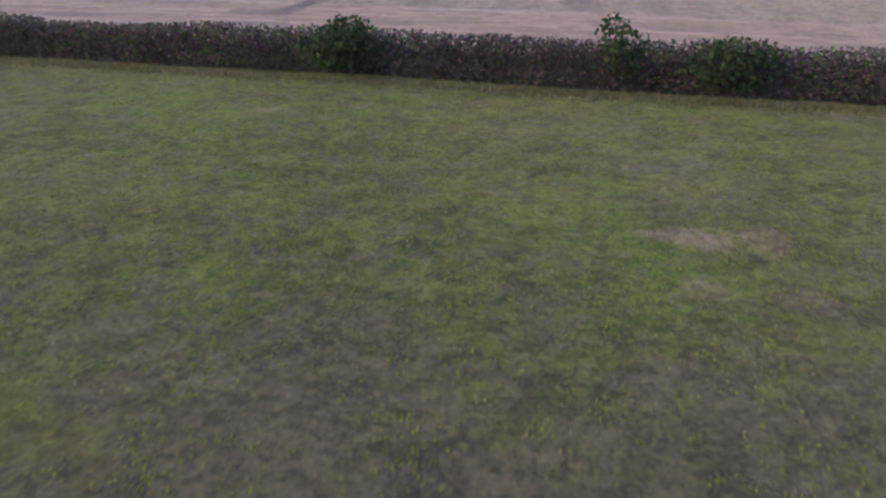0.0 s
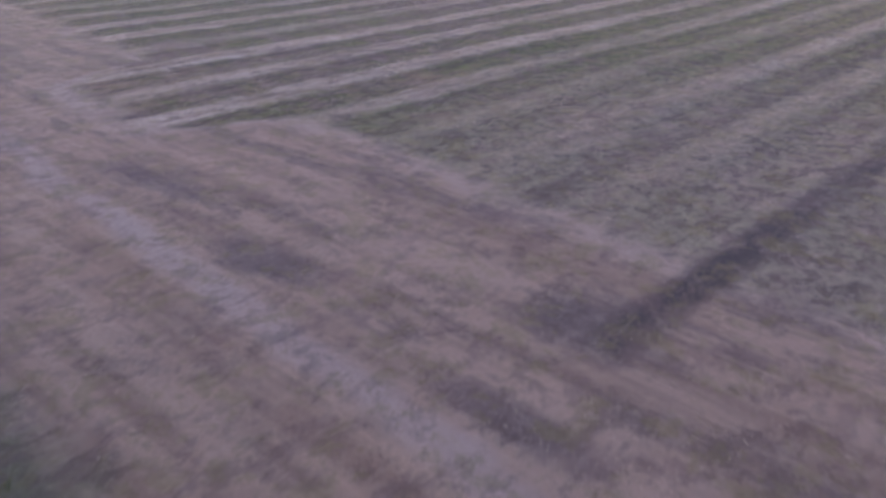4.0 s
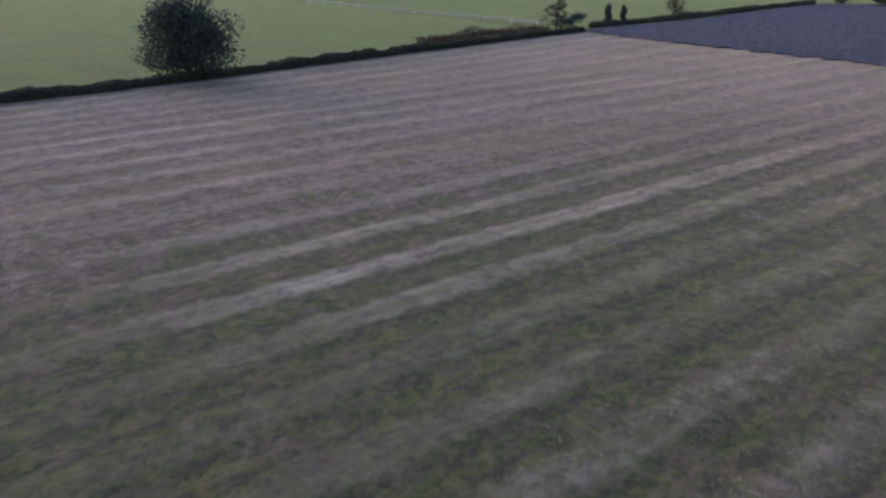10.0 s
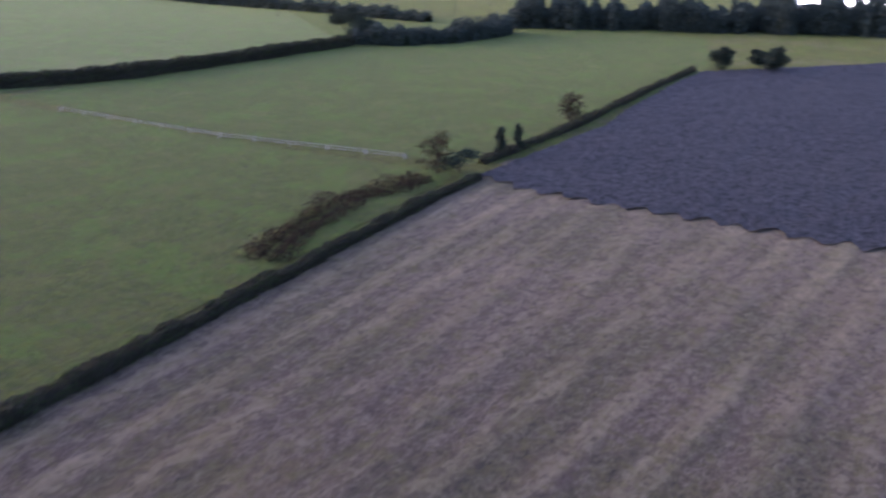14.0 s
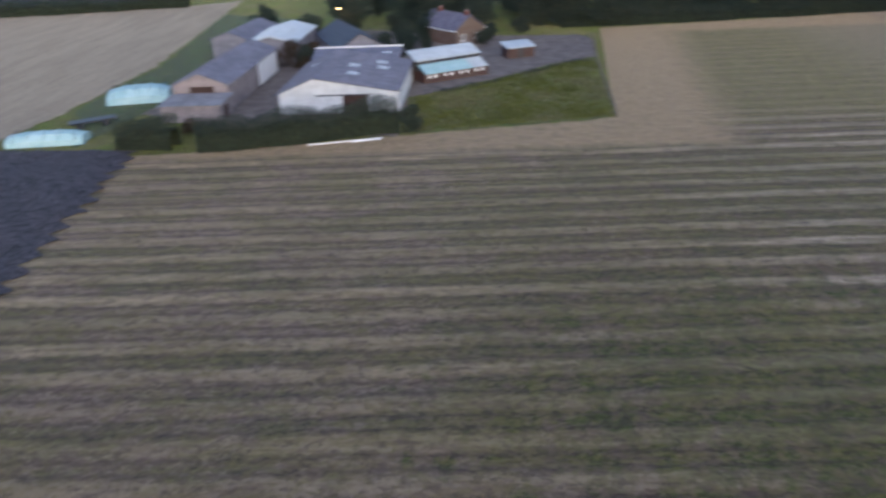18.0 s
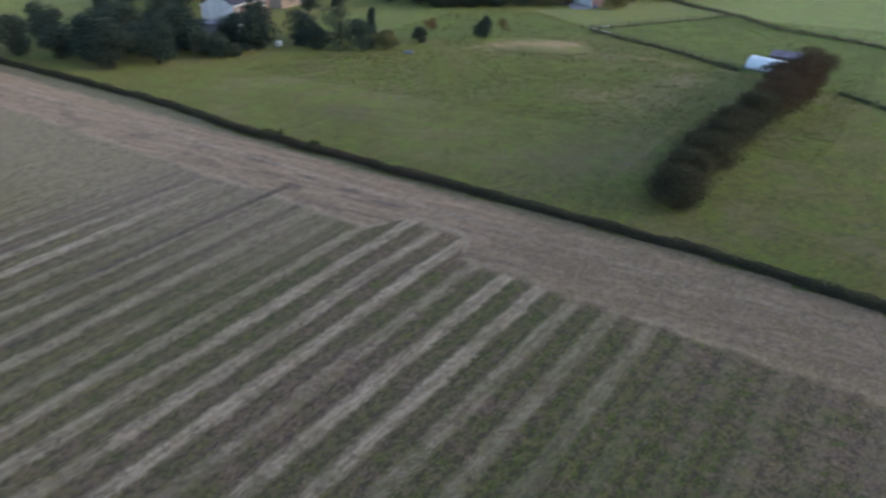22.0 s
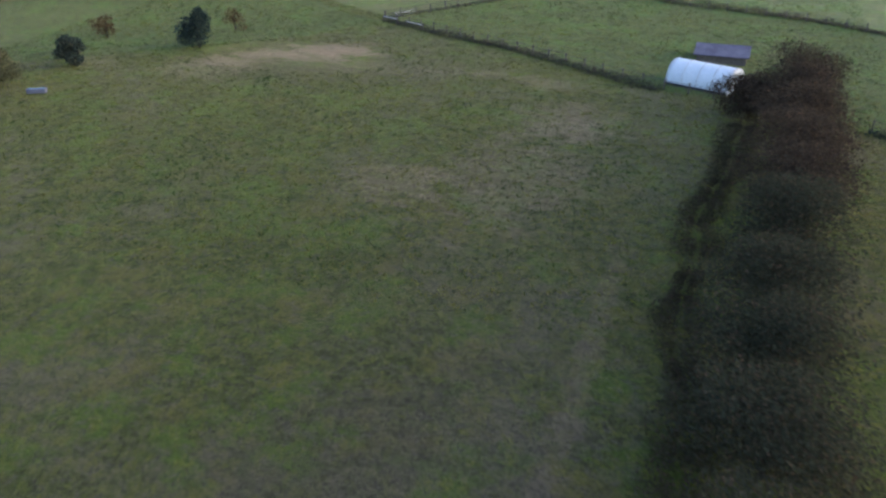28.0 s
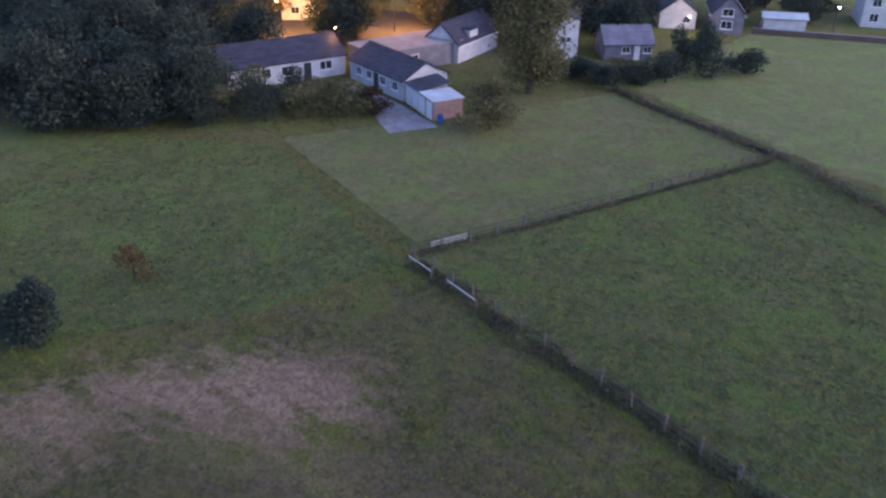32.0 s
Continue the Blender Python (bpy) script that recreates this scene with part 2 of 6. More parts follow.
def headland_y(x):
    """Where the rows end, on the side of the long hedge."""
    return 33.7 - 0.1 * x - 4.5 * np.clip((6.2 - np.abs(x + 32.6)) / 2.5, 0, 1)


def stubble_material():
    s = Shade("straw_stubble")
    x, y, _ = s.axes()
    uneven = s.ragged()
    wob = s.math("MULTIPLY", s.math("SUBTRACT", s.noise(0.05, 2), 0.5), 1.0)
    wob = s.math("ADD", wob, s.math("MULTIPLY", s.math("SUBTRACT", s.noise(0.8, 6, 0.75), 0.5), 1.4))
    # the rows lean a little, and fan out along the west hedge
    fan = s.math("MULTIPLY", s.step(x, -95.0, -110.0), s.math("MULTIPLY", s.math("SUBTRACT", y, 100.0), 0.137))
    across = s.math("ADD", s.math("ADD", x, fan), s.math("MULTIPLY", s.math("SUBTRACT", y, 80.0), 0.008))
    at = s.math("DIVIDE", s.math("ADD", s.math("ADD", across, 100 * ROW - ROW_AT + ROW / 2), wob), ROW)
    off = s.math("ABSOLUTE", s.math("SUBTRACT", s.math("FRACT", at), 0.5))
    band = s.step(off, 0.27, 0.12)
    rut = s.step(s.math("ABSOLUTE", s.math("SUBTRACT", off, 0.33)), 0.08, 0.02)
    ramp = s.t.nodes.new("ShaderNodeValToRGB")
    ramp.color_ramp.interpolation = "CONSTANT"
    count = len(ROW_STRAW)
    for i, v in enumerate(ROW_STRAW):
        stop = ramp.color_ramp.elements[0] if i == 0 else ramp.color_ramp.elements[1] if i == count - 1 else ramp.color_ramp.elements.new(i / count)
        stop.color = (v, v, v, 1)
    for i, stop in enumerate(ramp.color_ramp.elements):
        stop.position = i / count
    s.t.links.new(s.math("DIVIDE", s.math("ADD", s.math("SUBTRACT", s.math("FLOOR", at), 100.0 + ROW_FIRST), 0.5), count), ramp.inputs[0])
    streak = s.noise(1.0, 6, 0.7, s.scaled(1.4, 0.16, 1))
    grain = s.noise(4.0, 8, 0.85, s.scaled(1.0, 0.6, 1))
    # the headlands: along the hedge, round the yard and along the east end
    drift = s.math("MULTIPLY", s.math("SUBTRACT", s.noise(0.25, 6, 0.7), 0.5), 4.5)
    line = s.math("ADD", s.math("SUBTRACT", y, s.math("SUBTRACT", 33.7, s.math("MULTIPLY", x, 0.1))), s.math("MULTIPLY", drift, 0.8))
    line = s.math("ADD", line, s.step(s.math("ABSOLUTE", s.math("ADD", x, 32.6)), 6.2, 3.7, 0.0, 4.5))
    inner = s.step(line, -0.7, 0.7)
    east = s.step(s.math("ADD", drift, s.math("SUBTRACT", y, s.math("SUBTRACT", EAST_A, s.math("MULTIPLY", x, EAST_B)))), 4.5, -4.5)
    east = s.math("MAXIMUM", east, s.step(s.math("ADD", x, drift), -2.0, -5.0))
    inner = s.math("MULTIPLY", inner, east)
    inner = s.math("MULTIPLY", inner, s.step(s.math("ADD", x, drift), 68.0, 63.0))
    # between the rows: bare soil, and weeds in wide patches
    soil = s.mix(s.step(grain, 0.43, 0.57), (0.058, 0.039, 0.029), (0.135, 0.093, 0.066))
    soil = s.mix(s.step(s.math("ADD", x, drift), -70.0, -84.0, 0.0, 0.55), soil, s.mix(s.step(grain, 0.43, 0.57), (0.125, 0.09, 0.068), (0.22, 0.168, 0.126)))
    soil = s.mix(s.step(s.noise(0.1, 5, 0.65, s.scaled(1.5, 0.5, 1)), 0.53, 0.62, 0.0, 0.55), soil, (0.165, 0.115, 0.06))
    soil = s.mix(s.step(s.math("ADD", s.math("ADD", y, s.math("MULTIPLY", x, 0.1)), drift), 94.0, 112.0, 0.0, 0.6), soil, s.mix(s.step(grain, 0.43, 0.57), (0.135, 0.096, 0.068), (0.225, 0.168, 0.12)))
    green = s.mix(s.step(grain, 0.43, 0.57), (0.026, 0.034, 0.009), (0.07, 0.083, 0.018))
    w = s.math("MULTIPLY", s.step(s.noise(0.12, 6, 0.7, s.scaled(1.5, 0.6, 1)), 0.45, 0.57), s.step(x, -72.0, -60.0, 0.35, 0.62))
    for cx, cy, rx, ry, most in ((-62, 70, 13, 28, 0.95), (-27, 58, 7, 16, 0.9), (-48, 46, 14, 8, 0.9), (-17, 70, 16, 34, 0.7), (-20, 36, 12, 5, 0.8), (-50, 86, 13, 20, 0.9), (40, 52, 40, 26, 0.6), (-22, 106, 9, 10, 0.6), (-14, 96, 9, 10, 0.6)):
        w = s.math("MAXIMUM", w, s.math("MULTIPLY", s.patch(x, y, cx, cy, rx, ry, uneven), most))
    calm = s.math("MULTIPLY", s.step(y, 62.0, 40.0), s.step(x, -28.0, -18.0))
    between = s.mix(w, soil, green)
    # a yellow bloom of weeds and fallen grain away from the start
    bloom = s.math("MULTIPLY", s.step(s.noise(0.16, 7, 0.75, s.scaled(1.3, 0.8, 1, 15)), 0.44, 0.58), s.step(s.math("ADD", y, s.math("MULTIPLY", x, 0.35)), 42.0, 70.0, 0.0, 0.42))
    bloom = s.math("MULTIPLY", bloom, s.step(x, -78.0, -62.0))
    between = s.mix(bloom, between, s.mix(s.step(grain, 0.43, 0.57), (0.085, 0.07, 0.02), (0.17, 0.138, 0.046)))
    between = s.mix(s.math("MULTIPLY", s.step(s.math("ADD", x, drift), 0.0, 12.0), 0.6), between, s.mix(s.step(grain, 0.43, 0.57), (0.09, 0.082, 0.024), (0.165, 0.148, 0.05)))
    between = s.mix(s.math("MULTIPLY", calm, 0.5), between, s.mix(s.step(grain, 0.43, 0.57), (0.15, 0.116, 0.088), (0.25, 0.198, 0.15)))
    between = s.mix(s.math("MULTIPLY", rut, s.math("MULTIPLY", s.step(x, -76.0, -62.0, 0.3, 1.0), s.math("MULTIPLY_ADD", calm, -0.4, 0.5))), between, (0.04, 0.029, 0.025))
    straw = s.mix(s.step(streak, 0.4, 0.6), (0.215, 0.168, 0.122), (0.37, 0.3, 0.222))
    straw = s.mix(s.step(y, 76.0, 96.0), straw, s.mix(s.step(streak, 0.4, 0.6), (0.2, 0.146, 0.08), (0.325, 0.248, 0.15)))
    place = s.t.nodes.new("ShaderNodeCombineXYZ")
    s.t.links.new(s.math("MULTIPLY", s.math("FLOOR", at), 3.71), place.inputs[0])
    s.t.links.new(s.math("MULTIPLY", y, 0.022), place.inputs[1])
    each = s.step(s.noise(1.0, 2, 0.5, place.outputs[0]), 0.3, 0.5, 0.8, 1.0)
    regular = s.step(s.math("ADD", y, s.math("MULTIPLY", x, -0.1)), 84.0, 104.0, 0.0, 0.55)
    regular = s.math("MULTIPLY", regular, s.step(x, -72.0, -60.0))
    band = s.math("MULTIPLY", band, s.math("MAXIMUM", s.math("MULTIPLY", ramp.outputs[0], each), regular))
    amount = s.math("MULTIPLY", band, s.math("MAXIMUM", s.step(s.noise(0.3, 5, 0.65, s.scaled(1.4, 0.25, 1)), 0.35, 0.52, 0.45, 1.0), s.step(y, 80.0, 96.0, 0.0, 0.8)))
    amount = s.math("MULTIPLY", amount, s.step(x, -8.0, 14.0, 1.0, 0.08))
    amount = s.math("MULTIPLY", amount, s.math("MAXIMUM", s.step(y, 38.0, 62.0, 0.3, 1.0), s.step(x, -18.0, -28.0)))
    amount = s.math("MULTIPLY", amount, s.math("SUBTRACT", 1.0, s.math("MULTIPLY", s.step(x, -59.0, -62.5), s.step(y, 68.0, 58.0, 0.0, 0.8))))
    thin = s.step(s.noise(0.045, 3, 0.6, s.scaled(1.2, 0.8, 1, 35)), 0.4, 0.58, 0.5, 1.0)
    amount = s.math("MULTIPLY", amount, s.math("MAXIMUM", thin, s.step(y, 88.0, 70.0)))
    amount = s.math("MULTIPLY", amount, s.math("MULTIPLY_ADD", s.patch(x, y, -50, 86, 12, 18, uneven), -0.5, 1.0))
    rows = s.mix(amount, between, straw)
    for cx, most in ((-16.7, 0.55), (-7.4, 0.4), (-0.6, 0.7), (2.6, 0.5)):
        t = s.step(s.math("ABSOLUTE", s.math("SUBTRACT", s.math("ADD", x, s.math("MULTIPLY", wob, 0.5)), cx)), 0.85, 0.25, 0.0, most)
        rows = s.mix(s.math("MULTIPLY", t, s.step(streak, 0.4, 0.55, 0.4, 1.0)), rows, (0.045, 0.037, 0.033))
    # the headland by the hedge, in strips that run along it
    d = s.math("ADD", s.math("SUBTRACT", y, s.math("SUBTRACT", 19.6, s.math("MULTIPLY", x, 0.082))), s.math("MULTIPLY", drift, 0.35))
    along = s.noise(1.0, 6, 0.7, s.scaled(0.1, 1.1, 1, 3.0))
    tan = s.mix(s.step(along, 0.36, 0.62), (0.175, 0.118, 0.078), (0.262, 0.187, 0.126))
    worn = s.mix(s.step(along, 0.36, 0.62), (0.155, 0.106, 0.073), (0.24, 0.172, 0.12))
    head = s.mix(s.step(d, 5.5, 7.5), tan, worn)
    head = s.mix(s.math("MULTIPLY", s.step(s.math("ABSOLUTE", s.math("SUBTRACT", d, 6.3)), 0.6, 0.15), 0.5), head, (0.28, 0.225, 0.188))
    head = s.mix(s.math("MULTIPLY", s.step(s.math("ABSOLUTE", line), 1.5, 0.4), s.step(x, -30.0, -38.0, 0.45, 0.85)), head, (0.27, 0.215, 0.168))
    dark = s.step(s.noise(0.35, 6, 0.7, s.scaled(0.5, 1.5, 1, 3)), 0.51, 0.6)
    head = s.mix(s.math("MULTIPLY", dark, s.step(d, 5.0, 8.0, 0.2, 0.6)), head, (0.085, 0.064, 0.054))
    for cx, cy, rx, ry in ((-2.8, 26.6, 2.6, 0.3), (-11.6, 28.0, 1.6, 0.45), (-18.6, 28.8, 1.6, 0.6), (-24.6, 29.7, 1.8, 0.4), (-12.3, 31.0, 1.2, 0.8), (-1.8, 25.0, 0.9, 0.2)):
        head = s.mix(s.math("MULTIPLY", s.patch(x, y, cx, cy, rx, ry, s.math("MULTIPLY", uneven, 0.5)), 0.7), head, (0.07, 0.055, 0.052))
    head = s.mix(s.step(s.math("ADD", d, s.math("MULTIPLY", drift, 0.6)), 2.7, 1.3, 0.0, 0.8), head, s.mix(0.35, green, (0.1, 0.1, 0.075)))
    dull = s.mix(s.step(grain, 0.43, 0.57), (0.085, 0.066, 0.04), (0.17, 0.132, 0.088))
    head = s.mix(s.math("MULTIPLY", s.step(x, -30.0, -46.0), s.step(s.noise(0.3, 6, 0.7, s.scaled(0.6, 1.2, 1, 3)), 0.4, 0.6, 0.35, 0.85)), head, dull)
    yard = s.mix(s.step(grain, 0.43, 0.57), (0.2, 0.142, 0.078), (0.275, 0.2, 0.118))
    head = s.mix(s.step(s.math("SUBTRACT", y, s.math("SUBTRACT", 34.0, s.math("MULTIPLY", x, 0.05))), 0.0, 6.0), head, yard)
    c = s.mix(inner, head, rows)
    # one deep wheel rut
    deep = s.step(s.math("ABSOLUTE", s.math("ADD", s.math("ADD", x, 11.6), s.math("MULTIPLY", wob, 0.3))), 0.75, 0.2)
    deep = s.math("MULTIPLY", deep, s.math("MULTIPLY", s.step(y, 29.6, 31.6), s.step(y, 66.0, 56.0)))
    c = s.mix(s.math("MULTIPLY", deep, s.step(streak, 0.38, 0.52, 0.55, 0.95)), c, (0.036, 0.029, 0.028))
    rough = s.noise(1.3, 8, 0.85, s.scaled(1.0, 0.7, 1))
    c = s.mix(s.math("MULTIPLY", s.step(rough, 0.49, 0.43, 0.0, 0.6), s.math("MULTIPLY_ADD", inner, 0.35, 0.65)), c, (0.045, 0.034, 0.028))
    pale = s.math("MULTIPLY", s.math("MULTIPLY_ADD", inner, 0.1, 0.26), s.math("MULTIPLY_ADD", s.math("MULTIPLY", w, inner), -0.6, 1.0))
    c = s.mix(s.math("MULTIPLY", s.step(s.noise(1.6, 8, 0.85, s.scaled(1.0, 0.7, 1, 50)), 0.52, 0.57), pale), c, (0.255, 0.195, 0.14))
    c = s.mix(s.step(s.noise(1.1, 8, 0.82, s.scaled(0.9, 0.9, 1, 25)), 0.52, 0.57, 0.0, 0.45), c, (0.128, 0.105, 0.04))
    c = s.mix(s.step(s.noise(0.8, 8, 0.8, s.scaled(1.2, 0.8, 1, 65)), 0.52, 0.58, 0.0, 0.4), c, (0.105, 0.07, 0.058))
    return s.done(c, 0.95, s.math("ADD", grain, streak), 0.04, spec=0.1, fuzz=0.4, fuzz_tint=(0.5, 0.43, 0.35))


VERGE_GRASS = grass_material("verge_grass", (0.02, 0.032, 0.018), (0.048, 0.07, 0.036), (0.085, 0.085, 0.05), 0.55, 0.1, bloom=(0.3, 0.36, 0.27))
STUBBLE = stubble_material()


def plough_material():
    s = Shade("ploughed_soil")
    clod = s.noise(1.8, 8, 0.87, s.scaled(1.3, 0.9, 1))
    grain = s.noise(2.6, 8, 0.88)
    c = s.mix(s.step(clod, 0.44, 0.56), (0.034, 0.029, 0.033), (0.115, 0.1, 0.11))
    c = s.mix(s.step(s.noise(0.04, 3), 0.4, 0.65, 0.0, 0.3), c, (0.09, 0.08, 0.082))
    c = s.mix(s.step(grain, 0.48, 0.43, 0.0, 0.85), c, (0.012, 0.011, 0.012))
    c = s.mix(s.step(s.noise(0.7, 6, 0.78), 0.5, 0.42, 0.0, 0.5), c, (0.03, 0.026, 0.03))
    c = s.mix(s.step(s.noise(2.2, 8, 0.87, s.scaled(1, 1, 1, 30)), 0.505, 0.56, 0.0, 0.6), c, (0.165, 0.142, 0.155))
    return s.done(c, 0.85, s.math("ADD", clod, grain), 0.18, spec=0.2)


PLOUGH = plough_material()


def far_stubble_material():
    s = Shade("distant_stubble")
    band = s.noise(0.35, 4, 0.6, s.scaled(0.12, 1.0, 1, 8))
    c = s.mix(s.step(band, 0.35, 0.65), (0.25, 0.2, 0.14), (0.31, 0.25, 0.175))
    c = s.mix(s.step(s.noise(1.2, 6, 0.82), 0.52, 0.44, 0.0, 0.45), c, (0.15, 0.12, 0.085))
    return s.done(c, 0.95, s.noise(3.0, 4), 0.06, spec=0.1, fuzz=0.2, fuzz_tint=(0.55, 0.47, 0.4))


FAR_STUBBLE = far_stubble_material()
HEDGE_LEAF = leaf_material("hedge_leaves", (0.048, 0.044, 0.037), (0.115, 0.1, 0.072), (0.075, 0.1, 0.04), 0.72)
NEAR_LEAF = leaf_material("thorn_hedge_leaves", (0.05, 0.038, 0.036), (0.14, 0.104, 0.084), (0.07, 0.105, 0.035), 0.74)
TREE_LEAF = leaf_material("tree_leaves", (0.028, 0.037, 0.032), (0.067, 0.084, 0.058), (0.092, 0.082, 0.052))
DARK_LEAF = leaf_material("conifer_leaves", (0.023, 0.033, 0.031), (0.054, 0.076, 0.056), (0.072, 0.08, 0.055))
THORN_LEAF = leaf_material("thorn_row_leaves", (0.026, 0.03, 0.02), (0.062, 0.064, 0.038), (0.1, 0.066, 0.042), 0.84)
BROWN_LEAF = leaf_material("thorn_leaves", (0.03, 0.024, 0.019), (0.085, 0.064, 0.04), (0.115, 0.07, 0.042))
OLIVE_LEAF = leaf_material("willow_leaves", (0.06, 0.064, 0.032), (0.155, 0.15, 0.072), (0.18, 0.15, 0.07))
BARK = plain_material("bark", (0.045, 0.036, 0.028), (0.1, 0.085, 0.065), 4, 0.95, 30, 0.03, stretch=(4, 4, 0.6))
# darker leaf colour: the shade deep inside leafy hedges is painted into it
SHADE_LEAF = plain_material("shaded_inner_leaves", (0.02, 0.028, 0.016), (0.045, 0.058, 0.032), 3, 0.95, 12, 0.1)
# paler, greyer leaf: distance haze is put into the colour
HAZED_LEAF = leaf_material("hazed_leaves", (0.05, 0.062, 0.056), (0.1, 0.118, 0.1), (0.1, 0.1, 0.08))
NETTLE_LEAF = leaf_material("nettle_leaves", (0.034, 0.032, 0.02), (0.075, 0.068, 0.036), (0.085, 0.06, 0.042), 0.75)
SPROUT_LEAF = leaf_material("sprout_leaves", (0.022, 0.031, 0.014), (0.052, 0.072, 0.028), (0.075, 0.072, 0.034))
RUSSET_LEAF = leaf_material("russet_leaves", (0.055, 0.036, 0.02), (0.13, 0.085, 0.038), (0.09, 0.08, 0.03))
TWIG = plain_material("twigs", (0.042, 0.037, 0.031), (0.09, 0.078, 0.064), 3, 0.95, 12, 0.1)
SLATE = plain_material("slate", (0.032, 0.03, 0.04), (0.066, 0.062, 0.08), 1.2, 0.6, 12, 0.02, stretch=(0.5, 0.5, 4))
HUT_ROOF = plain_material("felt_roof", (0.1, 0.092, 0.125), (0.17, 0.158, 0.2), 0.8, 0.85, 10, 0.02)
SHEETING = plain_material("fibre_cement_sheet", (0.13, 0.13, 0.162), (0.22, 0.22, 0.265), 0.5, 0.8, 8, 0.02)
PALE_ROOF = plain_material("pale_sheet_roof", (0.42, 0.46, 0.48), (0.56, 0.6, 0.62), 0.7, 0.5, 8, 0.01)
WHITE_WALL = plain_material("white_render", (0.5, 0.495, 0.49), (0.66, 0.655, 0.65), 0.8, 0.85, 14, 0.01)
BARN_WALL = plain_material("barn_whitewash", (0.46, 0.48, 0.5), (0.62, 0.64, 0.66), 0.6, 0.85, 14, 0.01)
CREAM_WALL = plain_material("sandy_brick", (0.33, 0.25, 0.19), (0.45, 0.35, 0.27), 1.2, 0.9, 18, 0.015)
GREY_WALL = plain_material("grey_block", (0.165, 0.16, 0.178), (0.26, 0.25, 0.275), 0.8, 0.9, 14, 0.015)
PINK_WALL = plain_material("pink_brick", (0.33, 0.2, 0.17), (0.45, 0.3, 0.26), 1.5, 0.9, 18, 0.015)
CONCRETE = plain_material("concrete", (0.19, 0.182, 0.19), (0.29, 0.28, 0.29), 0.5, 0.9, 12, 0.02)
TIMBER = plain_material("weathered_timber", (0.09, 0.075, 0.06), (0.2, 0.175, 0.15), 3, 0.9, 25, 0.02, stretch=(1, 1, 5))
PALE_RAIL = plain_material("pale_rail", (0.42, 0.4, 0.37), (0.58, 0.56, 0.52), 2, 0.8, 25, 0.01)
WHITE_PAINT = plain_material("white_paint", (0.68, 0.68, 0.68), (0.8, 0.8, 0.8), 2, 0.5, 20, 0.004)
DARK_PAINT = plain_material("dark_paint", (0.03, 0.03, 0.034), (0.06, 0.06, 0.065), 2, 0.5, 20, 0.004)
BLUE_PLASTIC = plain_material("blue_plastic", (0.04, 0.1, 0.28), (0.06, 0.14, 0.36), 2, 0.4, 20, 0.004)
# reddish brown, darkened to paint the unlit inside of openings
RUSTY_DARK_INSIDE = plain_material("rusty_dark_inside", (0.035, 0.022, 0.018), (0.075, 0.042, 0.032), 1.5, 0.8, 12, 0.01)
AQUA_SHEET = plain_material("aqua_sheet", (0.3, 0.47, 0.49), (0.42, 0.58, 0.6), 0.6, 0.5, 6, 0.03)
FILM = plain_material("polythene_film", (0.68, 0.72, 0.76), (0.8, 0.83, 0.86), 0.9, 0.35, 5, 0.03)
PINK_BLOCK = plain_material("pinkish_block", (0.2, 0.17, 0.17), (0.31, 0.265, 0.26), 0.7, 0.9, 12, 0.02)
GRAVEL = plain_material("yard_gravel", (0.125, 0.1, 0.085), (0.215, 0.175, 0.148), 0.5, 0.95, 9, 0.03)
ASPHALT = plain_material("asphalt", (0.04, 0.04, 0.042), (0.07, 0.068, 0.068), 0.6, 0.9, 20, 0.02)


def brick_material(name, a, b, mortar):
    s = Shade(name)
    n = s.t.nodes.new("ShaderNodeTexBrick")
    n.inputs["Scale"].default_value = 1.0
    n.inputs["Brick Width"].default_value = 0.23
    n.inputs["Row Height"].default_value = 0.075
    n.inputs["Mortar Size"].default_value = 0.006
    s.put(n.inputs["Color1"], a)
    s.put(n.inputs["Color2"], b)
    s.put(n.inputs["Mortar"], mortar)
    s.t.links.new(s.co, n.inputs["Vector"])
    c = s.mix(s.step(s.noise(0.9, 5), 0.35, 0.7, 0.0, 0.5), n.outputs["Color"], tuple(0.7 * v for v in a))
    return s.done(c, 0.9, s.noise(16, 3), 0.01)


OLD_BRICK = brick_material("old_brick", (0.15, 0.085, 0.062), (0.2, 0.12, 0.088), (0.14, 0.11, 0.09))
DARK_BRICK = brick_material("dark_brick", (0.075, 0.03, 0.025), (0.115, 0.046, 0.036), (0.08, 0.055, 0.048))
RED_BRICK = brick_material("red_brick", (0.17, 0.06, 0.045), (0.24, 0.09, 0.065), (0.15, 0.1, 0.085))


def glass_material():
    s = Shade("window_glass")
    m = s.done((0.03, 0.035, 0.04), 0.06, spec=0.6)
    return m


GLASS = glass_material()


def glow(name, colour, strength):
    m = bpy.data.materials.new(name)
    m.use_nodes = True
    b = m.node_tree.nodes["Principled BSDF"]
    b.inputs["Base Color"].default_value = (*colour, 1)
    b.inputs["Emission Color"].default_value = (*colour, 1)
    b.inputs["Emission Strength"].default_value = strength
    return m


SODIUM = glow("sodium_lamp", (1.0, 0.62, 0.2), 14.0)
WHITE_LAMP = glow("white_lamp", (1.0, 0.92, 0.75), 12.0)


# ---------- mesh helpers ----------
def part(name, bm, material, parent=None, label=""):
    """Links a bmesh as one mesh object, under a thing if one is given."""
    me = bpy.data.meshes.new(name)
    bm.to_mesh(me)
    bm.free()
    return mesh_part(name, me, material, parent, label)


def mesh_part(name, me, material, parent=None, label=""):
    me.materials.append(material)
    ob = new(name, me)
    if parent:
        ob.parent = parent
    return tagged(ob, label) if label else ob


def thing(name, m, label, category, group="", kind=""):
    ob = new(name)
    ob.empty_display_size = 0.3
    ob.matrix_world = m
    return tagged(ob, label, category, group, kind)


